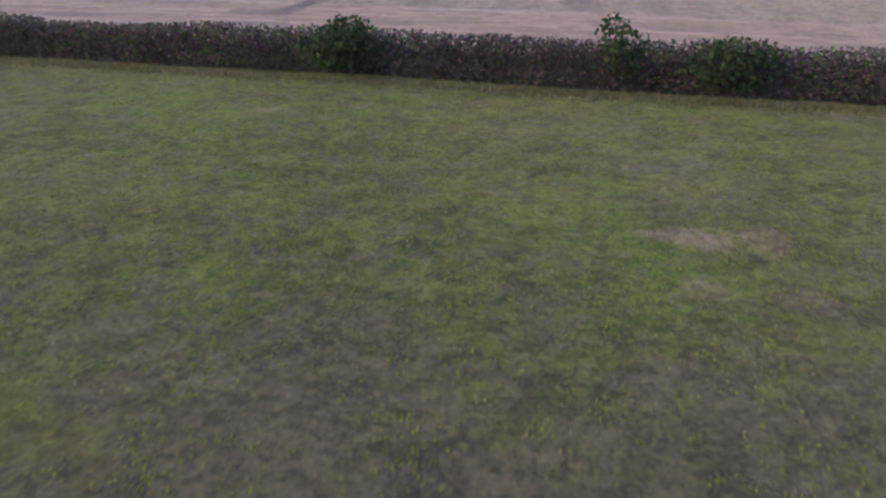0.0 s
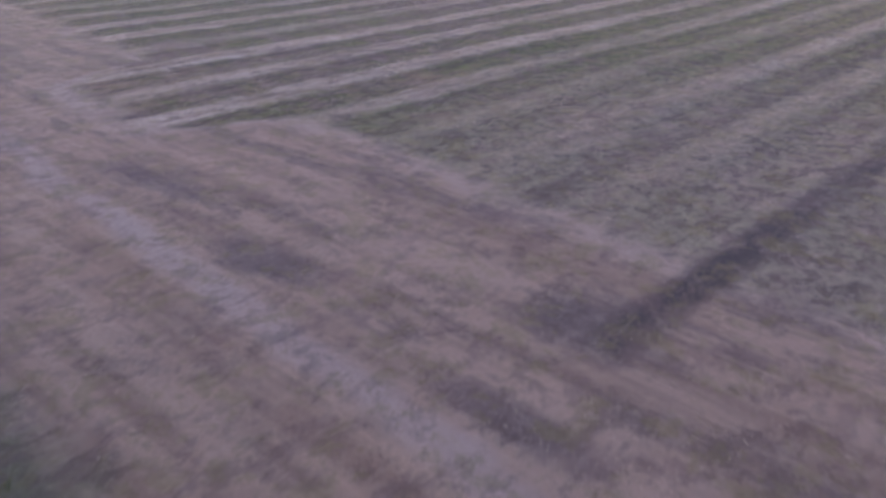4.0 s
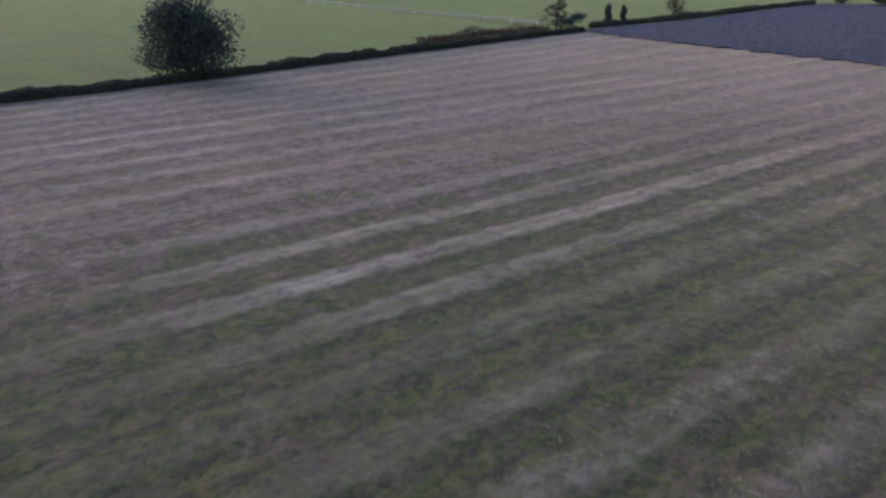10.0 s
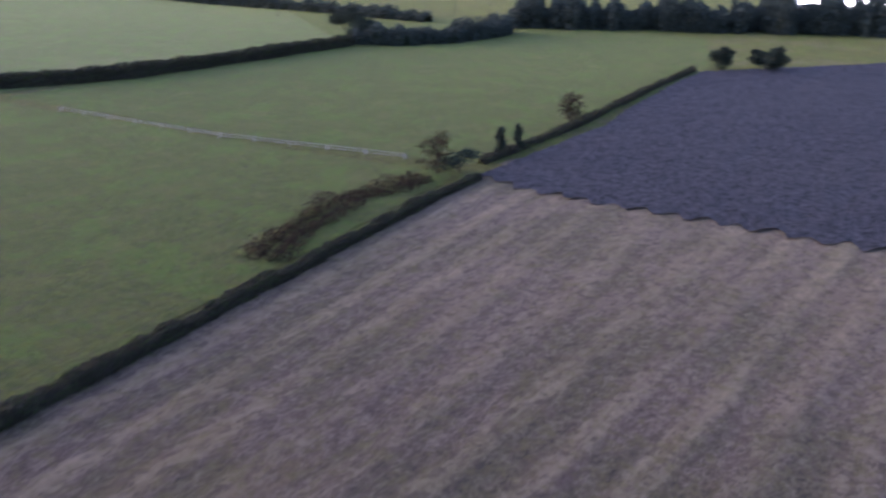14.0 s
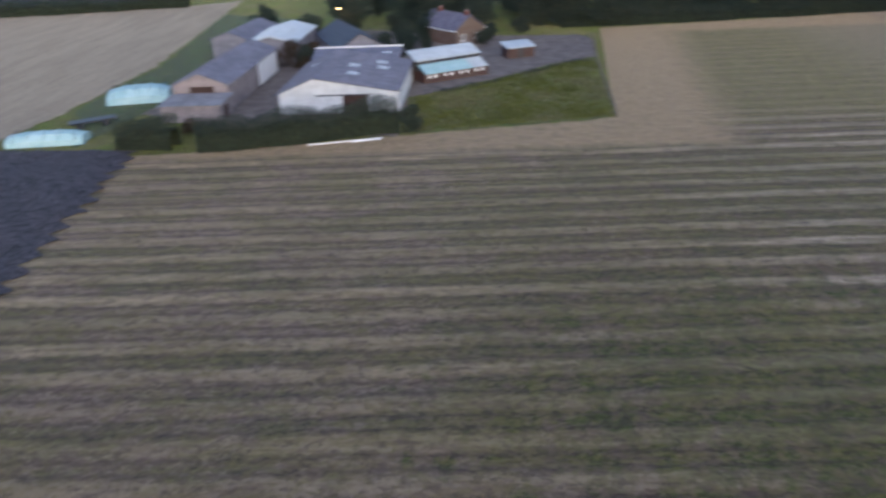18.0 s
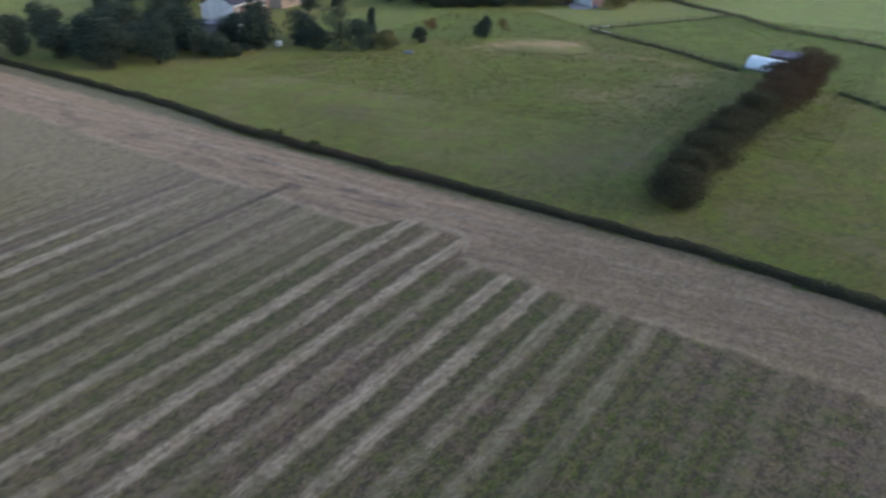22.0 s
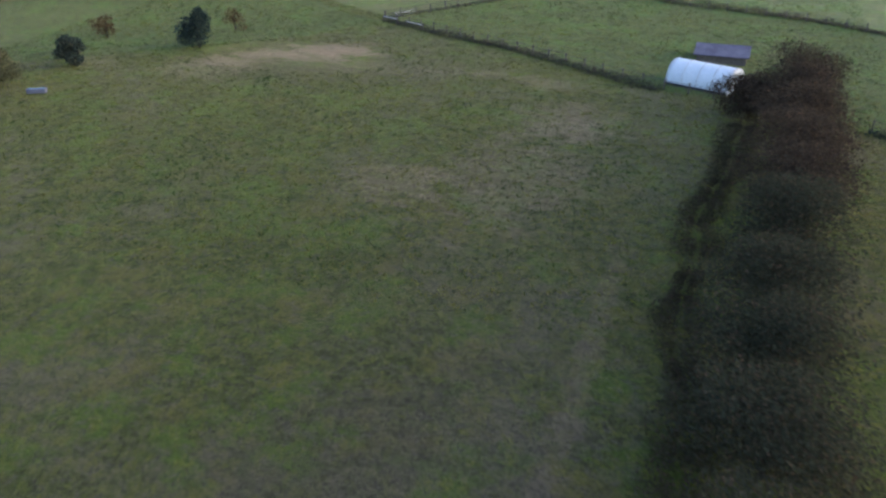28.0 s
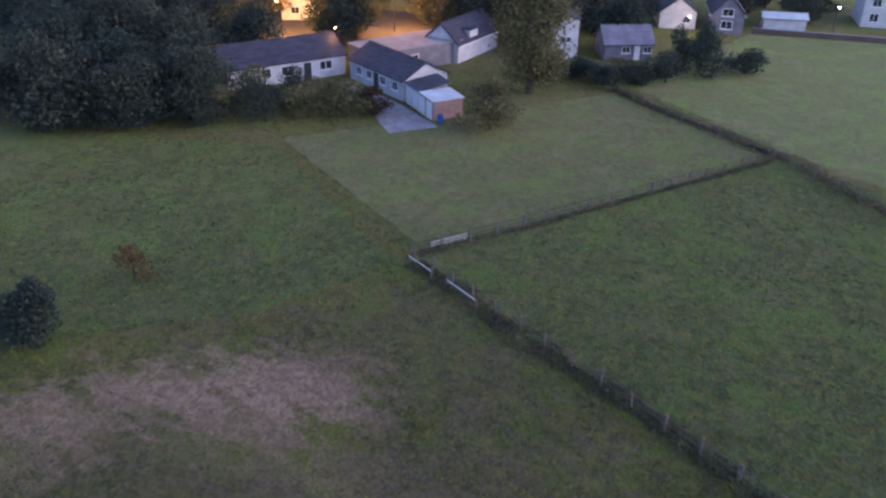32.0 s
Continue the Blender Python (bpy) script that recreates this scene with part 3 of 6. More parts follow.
def box(x0, x1, y0, y1, z0, z1, bm=None, bevel=0.0):
    bm = bm or bmesh.new()
    v = [bm.verts.new(p) for p in ((x0, y0, z0), (x1, y0, z0), (x1, y1, z0), (x0, y1, z0), (x0, y0, z1), (x1, y0, z1), (x1, y1, z1), (x0, y1, z1))]
    for f in ((3, 2, 1, 0), (4, 5, 6, 7), (0, 1, 5, 4), (1, 2, 6, 5), (2, 3, 7, 6), (3, 0, 4, 7)):
        bm.faces.new([v[i] for i in f])
    if bevel:
        bmesh.ops.bevel(bm, geom=bm.edges[:], offset=bevel, segments=1, affect="EDGES")
    return bm


def tube(points, radii, sides=7, bm=None):
    """A tapered round bar along points."""
    bm = bm or bmesh.new()
    rings = []
    for i, (p, r) in enumerate(zip(points, radii)):
        a, b = Vector(points[max(i - 1, 0)]), Vector(points[min(i + 1, len(points) - 1)])
        q = (b - a).to_track_quat("Z", "Y")
        rings.append([bm.verts.new(Vector(p) + q @ Vector((r * math.cos(k * math.tau / sides), r * math.sin(k * math.tau / sides), 0))) for k in range(sides)])
    for a, b in zip(rings, rings[1:]):
        for k in range(sides):
            bm.faces.new((a[k], a[(k + 1) % sides], b[(k + 1) % sides], b[k]))
    bm.faces.new(rings[0][::-1])
    bm.faces.new(rings[-1])
    return bm


def quick_mesh(name, verts, faces):
    """A mesh of triangles or quads from arrays."""
    me = bpy.data.meshes.new(name)
    verts, faces = np.asarray(verts, np.float32), np.asarray(faces, np.int32)
    n, k = faces.shape
    me.vertices.add(len(verts))
    me.vertices.foreach_set("co", verts.ravel())
    me.loops.add(n * k)
    me.loops.foreach_set("vertex_index", faces.ravel())
    me.polygons.add(n)
    me.polygons.foreach_set("loop_start", np.arange(0, n * k, k, dtype=np.int32))
    me.update(calc_edges=True)
    me.validate()
    return me


def inside(px, py, poly):
    hit = np.zeros(px.shape, bool)
    for (x0, y0), (x1, y1) in zip(poly, poly[1:] + poly[:1]):
        if y0 != y1:
            hit ^= ((y0 > py) != (y1 > py)) & (px < (x1 - x0) * (py - y0) / (y1 - y0) + x0)
    return hit


NOISE_GRIDS = {}


def value_noise(x, y, cell, seed):
    """Smooth noise from 0 to 1 at points of the plan."""
    if seed not in NOISE_GRIDS:
        NOISE_GRIDS[seed] = np.random.default_rng(seed).random((256, 256))
    g = NOISE_GRIDS[seed]
    u, v = x / cell + 1000.0, y / cell + 1000.0
    i, j = np.floor(u).astype(int), np.floor(v).astype(int)
    fu, fv = u - i, v - j
    fu, fv = fu * fu * (3 - 2 * fu), fv * fv * (3 - 2 * fv)
    a, b, c, d = g[i % 256, j % 256], g[(i + 1) % 256, j % 256], g[i % 256, (j + 1) % 256], g[(i + 1) % 256, (j + 1) % 256]
    return (a * (1 - fu) + b * fu) * (1 - fv) + (c * (1 - fu) + d * fu) * fv


def sheet(name, poly, dx, dy, height, material, label, category, warp=None):
    """A field: a grid over the outline, with relief."""
    xs = np.arange(min(p[0] for p in poly), max(p[0] for p in poly) + dx, dx)
    ys = np.arange(min(p[1] for p in poly), max(p[1] for p in poly) + dy, dy)
    gx, gy = np.meshgrid(xs, ys)
    cx, cy = gx[:-1, :-1] + dx / 2, gy[:-1, :-1] + dy / 2
    keep = inside(cx, cy, poly)
    if warp:
        gx, gy = warp(gx, gy)
    z = height(gx, gy)
    idx = np.arange(gx.size).reshape(gx.shape)
    quads = np.stack([idx[:-1, :-1], idx[:-1, 1:], idx[1:, 1:], idx[1:, :-1]], -1)[keep]
    used, inv = np.unique(quads, return_inverse=True)
    verts = np.stack([gx.ravel(), gy.ravel(), z.ravel()], -1)[used]
    ob = mesh_part(name, quick_mesh(name, verts, inv.reshape(-1, 4)), material)
    ob.data.shade_smooth()
    return tagged(ob, label, category, kind="structure")


def polygon(name, poly, z, material, label, category, ragged=0.0, seed=1):
    """A flat patch with an uneven outline."""
    rng, pts = random.Random(seed), []
    for (x0, y0), (x1, y1) in zip(poly, poly[1:] + poly[:1]):
        n = max(1, int(math.hypot(x1 - x0, y1 - y0) / 1.2)) if ragged else 1
        for i in range(n):
            t = i / n
            pts.append((x0 + (x1 - x0) * t + rng.uniform(-ragged, ragged), y0 + (y1 - y0) * t + rng.uniform(-ragged, ragged)))
    bm = bmesh.new()
    f = bm.faces.new([bm.verts.new((x, y, z)) for x, y in pts])
    if f.normal.z < 0:
        f.normal_flip()
    bm.normal_update()
    if bm.faces[:][0].normal.z < 0:
        bmesh.ops.reverse_faces(bm, faces=bm.faces[:])
    bmesh.ops.triangulate(bm, faces=bm.faces[:])
    return tagged(part(name, bm, material), label, category, kind="structure")


def leaves(centres, size, rng, flat=0.0):
    """A mesh of small bent leaf clumps at the given points."""
    n = len(centres)
    s = size * rng.uniform(0.6, 1.35, (n, 1))
    a = rng.normal(size=(n, 3))
    a[:, 2] *= 1 - flat
    a /= np.linalg.norm(a, axis=1, keepdims=True) + 1e-9
    b = np.cross(a, rng.normal(size=(n, 3)))
    b /= np.linalg.norm(b, axis=1, keepdims=True) + 1e-9
    c = np.cross(a, b)
    v = np.stack([centres - a * s, centres + b * s * 0.7 + c * s * 0.25, centres + a * s, centres - b * s * 0.7 + c * s * 0.25], 1)
    base = np.arange(n)[:, None] * 4
    f = np.concatenate([base + (0, 1, 2), base + (0, 2, 3)], 1).reshape(-1, 3)
    return v.reshape(-1, 3), f


# ---------- plants ----------
def crown_points(height, width, low, lumps, n, rng, lean=0.0, pointed=0.0):
    blobs = []
    for i in range(lumps):
        t = (i + 0.5) / lumps
        z = low + (height - low) * (0.14 + 0.66 * t)
        shape = math.sqrt(1 - ((t - 0.42) / 0.72) ** 2) * (1 - pointed) + (1 - t) * pointed
        r = width / 2 * max(0.2, shape)
        k = rng.uniform(0, math.tau)
        off = r * rng.uniform(0.15, 0.6)
        blobs.append((math.cos(k) * off, math.sin(k) * off, z, r * rng.uniform(0.55, 0.8), (height - low) * rng.uniform(0.14, 0.24)))
    bl = np.array(blobs)[rng.integers(len(blobs), size=n)]
    d = rng.normal(size=(n, 3))
    d /= np.linalg.norm(d, axis=1, keepdims=True)
    d *= rng.uniform(0.45, 1.0, (n, 1))
    pts = np.stack([bl[:, 0] + d[:, 0] * bl[:, 3], bl[:, 1] + d[:, 1] * bl[:, 3], np.maximum(low * 0.6, bl[:, 2] + d[:, 2] * bl[:, 4])], 1)
    return pts, blobs


def tree(name, m, height, width, label, category="tree", low=None, leaf=None, clumps=1500, size=0.2, lumps=9, seed=1, group="", pointed=0.0):
    rng = np.random.default_rng(seed)
    low = height * 0.16 if low is None else low
    ob = thing(name, m, label, category, group)
    pts, blobs = crown_points(height, width, low, lumps, clumps, rng, pointed=pointed)
    bm = tube([(0, 0, -0.15), (0.03 * height * rng.uniform(-1, 1), 0, height * 0.3), (0, 0.03 * height, height * 0.62), (0, 0, height * 0.85)],
              [height * 0.032, height * 0.024, height * 0.014, height * 0.004], 7)
    part("trunk", bm, BARK, ob)
    for x, y, z, r, h in blobs[::2]:
        bm = tube([(0, 0, max(low * 0.7, z * 0.55)), (x * 0.5, y * 0.5, z * 0.85), (x, y, z)], [height * 0.014, height * 0.009, height * 0.003], 5)
        part("limb", bm, BARK, ob)
    mesh_part("crown", quick_mesh("crown", *leaves(pts, size, rng)), leaf or TREE_LEAF, ob)
    return ob


def hedge(name, line, height, width, label, per_metre=110, size=0.14, leaf=None, seed=1, uneven=0.3, category="hedge", flat_top=0.6, core=True, gaps=0.0, inner=None):
    """A hedge along a line of plan points: a core, of twig colour or with the inside's shade in its colour, and a coat
    of leaf clumps.
    """
    rng = np.random.default_rng(seed)
    ob = thing(name, Matrix.Identity(4), label, category)
    line = np.array(line, float)
    seg = np.linalg.norm(np.diff(line, axis=0), axis=1)
    run = np.r_[0, np.cumsum(seg)]
    total = run[-1]

    def at(s):
        k = np.clip(np.searchsorted(run, s, side="right") - 1, 0, len(seg) - 1)
        d = (line[k + 1] - line[k]) / seg[k][:, None]
        w = value_noise(s, 0 * s + seed * 3.7, 2.3, seed) + 0.6 * value_noise(s, 0 * s + 9.1, 0.8, seed + 5) - 0.8
        q = np.stack([-d[:, 1], d[:, 0]], 1)
        bend = (value_noise(s, 0 * s + 3.3, 5.0, seed + 9) - 0.5)[:, None] * 0.5 * width
        return line[k] + d * (s - run[k])[:, None] + q * bend, q, height * (1 + uneven * w), width * (1 + 0.6 * uneven * w)
    n = max(2, int(total / 0.7))
    s = np.linspace(0, total, n + 1)
    p, q, h, w = at(s)
    prof = np.array([(-0.34, -0.05), (-0.36, 0.36), (-0.28, 0.62), (0.0, 0.7), (0.28, 0.62), (0.36, 0.36), (0.34, -0.05)])
    u = prof[None, :, 0] + rng.uniform(-0.08, 0.08, (n + 1, 7))
    z = np.maximum(-0.1, (prof[None, :, 1] + rng.uniform(-0.07, 0.07, (n + 1, 7))) * h[:, None])
    xy = p[:, None, :] + q[:, None, :] * (u * w[:, None])[..., None]
    verts = np.concatenate([xy, z[..., None]], -1).reshape(-1, 3)
    i, k = np.meshgrid(np.arange(n), np.arange(6), indexing="ij")
    a = (i * 7 + k).ravel()
    # leafy hedges get the shade-coloured core, thorn hedges plain twigs
    if core:
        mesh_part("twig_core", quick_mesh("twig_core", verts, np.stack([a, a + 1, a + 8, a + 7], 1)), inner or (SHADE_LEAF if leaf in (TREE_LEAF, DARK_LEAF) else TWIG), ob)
    s = rng.uniform(0, total, int(total * per_metre))
    s = s[value_noise(s, 0 * s + 5.5, 1.7, seed + 2) + rng.uniform(-0.25, 0.25, len(s)) >= gaps - 0.25]
    m = len(s)
    p, q, h, w = at(s)
    a = rng.uniform(0, math.pi, m)
    r = rng.uniform(0.7, 1.2, m) if core else rng.uniform(0.2, 1.1, m)
    side = np.abs(np.cos(a)) ** 0.5 * np.sign(np.cos(a))
    up = np.abs(np.sin(a)) ** flat_top
    low = np.abs(np.cos(a)) > 0.7
    up = np.where(low, rng.uniform(0.03, 0.85, m), up)
    xy = p + q * (side * w / 2 * r)[:, None]
    pts = np.concatenate([xy, (np.maximum(0.03, up * h * r))[:, None]], 1)
    mesh_part("foliage", quick_mesh("foliage", *leaves(pts, size, rng)), leaf or HEDGE_LEAF, ob)
    return ob


# ---------- the ground and the fields ----------
def hedge_y(x):
    return 19.6 - 0.082 * x - 0.08 * np.clip(x - 5, 0, 25) + 0.08 * np.clip(-57 - x, 0, 25)


def plough_edge(x):
    return np.interp(x, (-126, -122, -117, -104, -90, -60, -36, -6, 3), (141.8, 141.2, 139.8, 141.3, 142.7, 143.4, 144.5, 147.0, 148.0))


GROUND_GRID = [-2600, -1400, -800, -500, -300, -200, -120, -60, 0, 60, 120, 200, 300, 500, 800, 1400, 2600]
gv = [(x, y, 0.0) for y in GROUND_GRID for x in GROUND_GRID]
gn = len(GROUND_GRID)
gf = [(j * gn + i, j * gn + i + 1, (j + 1) * gn + i + 1, (j + 1) * gn + i) for j in range(gn - 1) for i in range(gn - 1)]
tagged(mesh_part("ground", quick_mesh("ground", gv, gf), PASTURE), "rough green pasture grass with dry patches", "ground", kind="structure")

STUBBLE_EDGE = [(x, float(hedge_y(x)) + 0.55) for x in (-112, -82, -70, -57, -30, 0, 5, 14, 30, 84)] + [(77, 42), (74, 66), (72, 86.6), (7.6, 93.6), (3.5, 117), (0.8, 130), (-2, 150), (-125, 149), (-119.5, 115), (-115, 82)]


def stubble_relief(x, y):
    lean = 0.137 * (y - 100) * np.clip((-95 - x) / 15, 0, 1) + 0.008 * (y - 80)
    row = 0.5 + 0.5 * np.cos((x + lean - ROW_AT + 0.8 * (value_noise(x, y, 20, 3) - 0.5)) / ROW * math.tau)
    body = np.clip((y - headland_y(x)) / 2, 0, 1) * np.clip((8 - x) / 10, 0, 1)
    return 0.03 + 0.1 * row * body * value_noise(x, y, 4, 5) + 0.07 * value_noise(x, y, 0.9, 6)


def stubble_edge_line(x, y):
    """Draws the edge along the yard fence straight."""
    line = np.where(x > 8, 91.9 - (x - 8) * 0.107, 1e3)
    return x, np.minimum(y, line)


sheet("stubble_field", STUBBLE_EDGE, 0.5, 1.2, stubble_relief, STUBBLE, "harvested straw stubble in pale rows", "field", stubble_edge_line)

PLOUGH_LINE = [(-124, 120), (0, 120), (2, 150), (3, 167), (-4, 205), (-15, 243), (-18, 277), (-30, 296), (-67, 293), (-100, 262), (-132, 219), (-131, 207), (-125, 165)]


def plough_relief(x, y):
    return 0.06 + 0.2 * value_noise(x, y, 0.9, 11) + 0.12 * value_noise(x, y, 3, 12)


def plough_teeth(x, y):
    """Slides the south edge of the ploughed land onto the ragged ends of the furrows."""
    u = np.where(x < -80, (x + 117.5) / 2.65, 37.5 / 2.65 + (x + 80) / 3.3) + 0.45
    k = np.floor(u)
    f = u - k
    tooth = 1.7 * np.minimum(f / 0.45, (1 - f) / 0.55) + 0.9 * value_noise(k * 7.3, 0 * k, 1.0, 21) - 1.2 + 0.5 * value_noise(x, 0 * x, 0.8, 22)
    edge = plough_edge(x) + tooth
    t = np.clip((y - 120) / 60, 0, 1)
    return x, np.where(y < 180, edge + (180 - edge) * t, y)


sheet("ploughed_field", PLOUGH_LINE, 0.4, 1.0, plough_relief, PLOUGH, "bare dark ploughed soil with ragged furrow ends", "field", plough_teeth)
polygon("stubble_field_far", [(3.5, 168), (20, 165), (50, 163), (134, 169), (128, 181), (119, 238), (87, 283), (58, 289), (31, 288), (11, 287), (-6, 284), (-18, 279), (-14, 243), (-3, 206)], 0.1, FAR_STUBBLE, "pale harvested stubble beyond the ploughed land", "field", 0.4, 3)
polygon("meadow_west", [(-126, 141), (-116.5, 82), (-111.5, 29), (-420, -60), (-900, 60), (-260, 132), (-213, 131), (-157, 137)], 0.05, WEST_MEADOW, "bright green grazed meadow", "field", 0.3, 4)
polygon("meadow_northwest", [(-127, 145), (-157, 139), (-202, 135), (-204, 208), (-290, 268), (-150, 268), (-132, 222), (-127, 166)], 0.05, WEST_MEADOW, "green meadow beyond the wire fence", "field", 0.3, 5)
polygon("meadow_far", [(-206, 134), (-206, 209), (-224, 256), (-262, 260), (-400, 270), (-700, 200), (-600, 60), (-262, 131)], 0.045, MEADOW, "pale green meadow beyond the tall hedge", "field", 0.3, 12)
polygon("paddock_south", [(-4, -74), (-28, -60.5), (-41, -52.5), (-58, -46), (-90, -24), (-140, -60), (-70, -78), (-55, -88), (-25, -107)], 0.03, PADDOCK, "lush green paddock behind a post fence", "field", 0.3, 6)
polygon("paddock_house", [(-4.5, -75), (-24, -106), (-6, -119), (6, -104), (19, -90)], 0.03, MOWN, "mown green paddock beside the bungalow", "field", 0.06, 7)
polygon("meadow_south", [(-25, -109), (-55, -90), (-72, -79), (-160, -30), (-400, -200), (-120, -260), (-35, -160), (-16, -156), (-8, -122)], 0.03, MEADOW, "pale green meadow", "field", 0.3, 8)
polygon("long_grass", [(18, -88), (-2.5, -73), (2, -63), (18, -50), (40, -32), (60, -60), (45, -80)], 0.025, PADDOCK, "unmown dark green grass", "field", 0.1, 9)
polygon("yard_grass", [(8.4, 91.5), (4.3, 117), (22, 117.5), (25, 113), (31, 106), (40, 96.5), (45, 89.2)], 0.04, ROUGH_GRASS, "rough weedy grass in the farmyard corner", "field", 0.3, 10)
polygon("farm_track", [(3, 118), (9, 140), (22, 160), (60, 150), (80, 130), (68, 104), (66, 90), (61.5, 87.5), (45.5, 89.2), (40.5, 96.9), (31.5, 106.4), (25.5, 113.4), (22, 118)], 0.035, GRAVEL, "worn grey gravel yard", "yard", 0.3, 11)

# ---------- hedges ----------
hedge("field_hedge", [(x, hedge_y(x) - 0.1) for x in (-112, -82, -70, -57, -30)], 0.8, 0.9, "dark clipped thorn hedge beside the stubble", 620, 0.075, seed=2, uneven=0.4)
hedge("field_hedge", [(x, hedge_y(x) + 0.1) for x in (-30, -20, 0, 5, 14)], 0.88, 0.9, "clipped mixed thorn hedge with brown stems", 1500, 0.045, NEAR_LEAF, 2, 0.25)
hedge("field_hedge", [(x, hedge_y(x) - 0.1) for x in (14, 30, 50, 86)], 0.85, 0.9, "dark clipped thorn hedge running to the far corner", 420, 0.08, seed=12, uneven=0.4)
hedge("west_hedge", [(-110, 29), (-112, 57), (-113.6, 72), (-114.8, 82), (-118.0, 102), (-119.9, 115), (-122.4, 131), (-123.4, 141)], 0.75, 0.85, "dark overgrown hedge along the meadow", 700, 0.085, seed=3, uneven=0.55)
hedge("plough_hedge", [(-126.5, 146), (-127.5, 166), (-132.5, 208), (-133.5, 219)], 0.75, 0.9, "low dark hedge beside the ploughed land", 160, 0.11, seed=4, uneven=0.5)
hedge("meadow_hedge", [(-210, 135), (-202, 157), (-203, 185), (-204, 209)], 2.0, 2.0, "tall straight dark hedge across the meadow", 260, 0.2, seed=5, uneven=0.2)
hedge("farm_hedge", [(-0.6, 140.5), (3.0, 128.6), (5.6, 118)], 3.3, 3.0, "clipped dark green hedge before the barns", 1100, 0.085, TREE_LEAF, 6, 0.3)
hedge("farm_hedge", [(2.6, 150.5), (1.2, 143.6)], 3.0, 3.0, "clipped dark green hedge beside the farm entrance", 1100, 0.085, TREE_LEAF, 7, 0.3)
hedge("boundary_hedge", [(-4, -73.6), (-28, -60.6), (-41, -52.4)], 0.5, 2.0, "low overgrown weeds along the fence", 180, 0.085, HEDGE_LEAF, 8, 1.2, core=False, gaps=0.3)
hedge("boundary_hedge", [(-58.5, -45.5), (-66, -39), (-90, -24)], 0.4, 1.4, "low overgrown hedge along the paddock", 150, 0.09, TREE_LEAF, 9, 0.9, core=False, gaps=0.45)
hedge("paddock_hedge", [(-25, -107), (-38, -94.5), (-55, -88), (-70, -78), (-90, -62)], 0.7, 1.0, "straggling hedge between the meadows", 130, 0.09, HEDGE_LEAF, 10, 0.9, core=False, gaps=0.35)

hedge("far_hedge", [(-380, 270), (-320, 262), (-262, 262), (-222, 258)], 2.4, 3.5, "dark distant hedge beyond the far meadow", 70, 0.4, HAZED_LEAF, 15, 0.8, inner=SHADE_LEAF)
hedge("far_wood", [(-200, 264), (-183, 273), (-166, 281), (-148, 290), (-130, 298), (-120, 302)], 5.4, 13.0, "dark wood at the edge of the distant town", 520, 0.35, HAZED_LEAF, 15, 0.9, "wood", inner=SHADE_LEAF)
hedge("far_wood", [(-205, 211), (-196, 217), (-191, 226), (-190, 238), (-193, 250)], 3.2, 5.0, "dark overgrown copse beyond the meadow hedge", 300, 0.25, HAZED_LEAF, 16, 0.8, "wood", inner=SHADE_LEAF)
hedge("far_hedge", [(-118, 303), (-96, 312), (-70, 308), (-40, 304)], 2.2, 4.0, "broken distant hedge before the town lights", 160, 0.35, HAZED_LEAF, 17, 1.0, core=False, gaps=0.3)


hedge("paddock_hedge", [(-25.4, -107.0), (-15, -113.4), (-5.5, -120.6)], 0.55, 0.8, "low dark weedy hedge along the paddock fence", 150, 0.08, HEDGE_LEAF, 13, 0.7, core=False, gaps=0.25)
hedge("fence_weeds", [(-3.6, -74.6), (-9.2, -82.2), (-16.6, -93.2), (-24.8, -105.4)], 0.4, 0.6, "dark uncut weeds under the paddock fence", 110, 0.06, HEDGE_LEAF, 14, 1.2, "weeds", core=False, gaps=0.3)
hedge("row_undergrowth", [(-48.4, 11), (-47.4, 8), (-46.9, 2), (-46.5, -5), (-46.4, -14), (-46.7, -24), (-47.4, -34), (-48.4, -44)], 0.6, 2.8, "dark brown nettles and dry grass under the thorn row", 460, 0.065, NETTLE_LEAF, 17, 1.6, "undergrowth", core=False, gaps=0.5)
hedge("far_boundary_hedge", [(-22, 281), (-6, 284), (11, 287), (31, 288), (58, 289), (87, 283), (119, 238), (127, 181)], 3.0, 4.5, "dark hedge between the stubble and the town", 150, 0.22, TREE_LEAF, 18, 0.5)
polygon("farm_verge", [(2.5, 156), (22, 164.2), (50, 162), (110, 167), (96, 145), (60, 151), (30, 152)], 0.045, VERGE_GRASS, "rough dark grass behind the barns", "field", 0.4, 41)
hedge("field_margin", [(-16, 245), (-13.2, 230), (-6.8, 204.5), (-1.3, 178), (1.6, 166.5)], 0.5, 1.0, "dark uncut weeds along the ploughed land", 130, 0.12, HEDGE_LEAF, 19, 0.9, "weeds", core=False)
hedge("wood_edge", [(75.5, 92), (76.5, 78), (77.5, 60), (79.5, 40), (81.5, 22), (84, 10)], 2.6, 4.5, "dark leafy undergrowth along the wood", 420, 0.15, TREE_LEAF, 23, 0.6, "undergrowth")
hedge("garden_hedge", [(62, -9), (54, -17), (50, -22), (46, -25.5)], 2.0, 3.2, "dark overgrown garden hedge at the pasture edge", 420, 0.13, TREE_LEAF, 24, 0.6)
polygon("town_road", [(-60, 300), (0, 292), (60, 294), (90, 290), (122, 240), (132, 190), (320, 230), (260, 420), (40, 430), (-90, 400)], 0.06, ASPHALT, "dark wet road at the edge of town", "road", 0.0, 42)
hedge("yard_weeds", [(23, 115.5), (30, 106), (39, 96.5), (43.5, 90)], 0.5, 1.8, "dark weeds along the gravel yard", 80, 0.08, TREE_LEAF, 25, 1.2, "weeds", core=False, gaps=0.45)
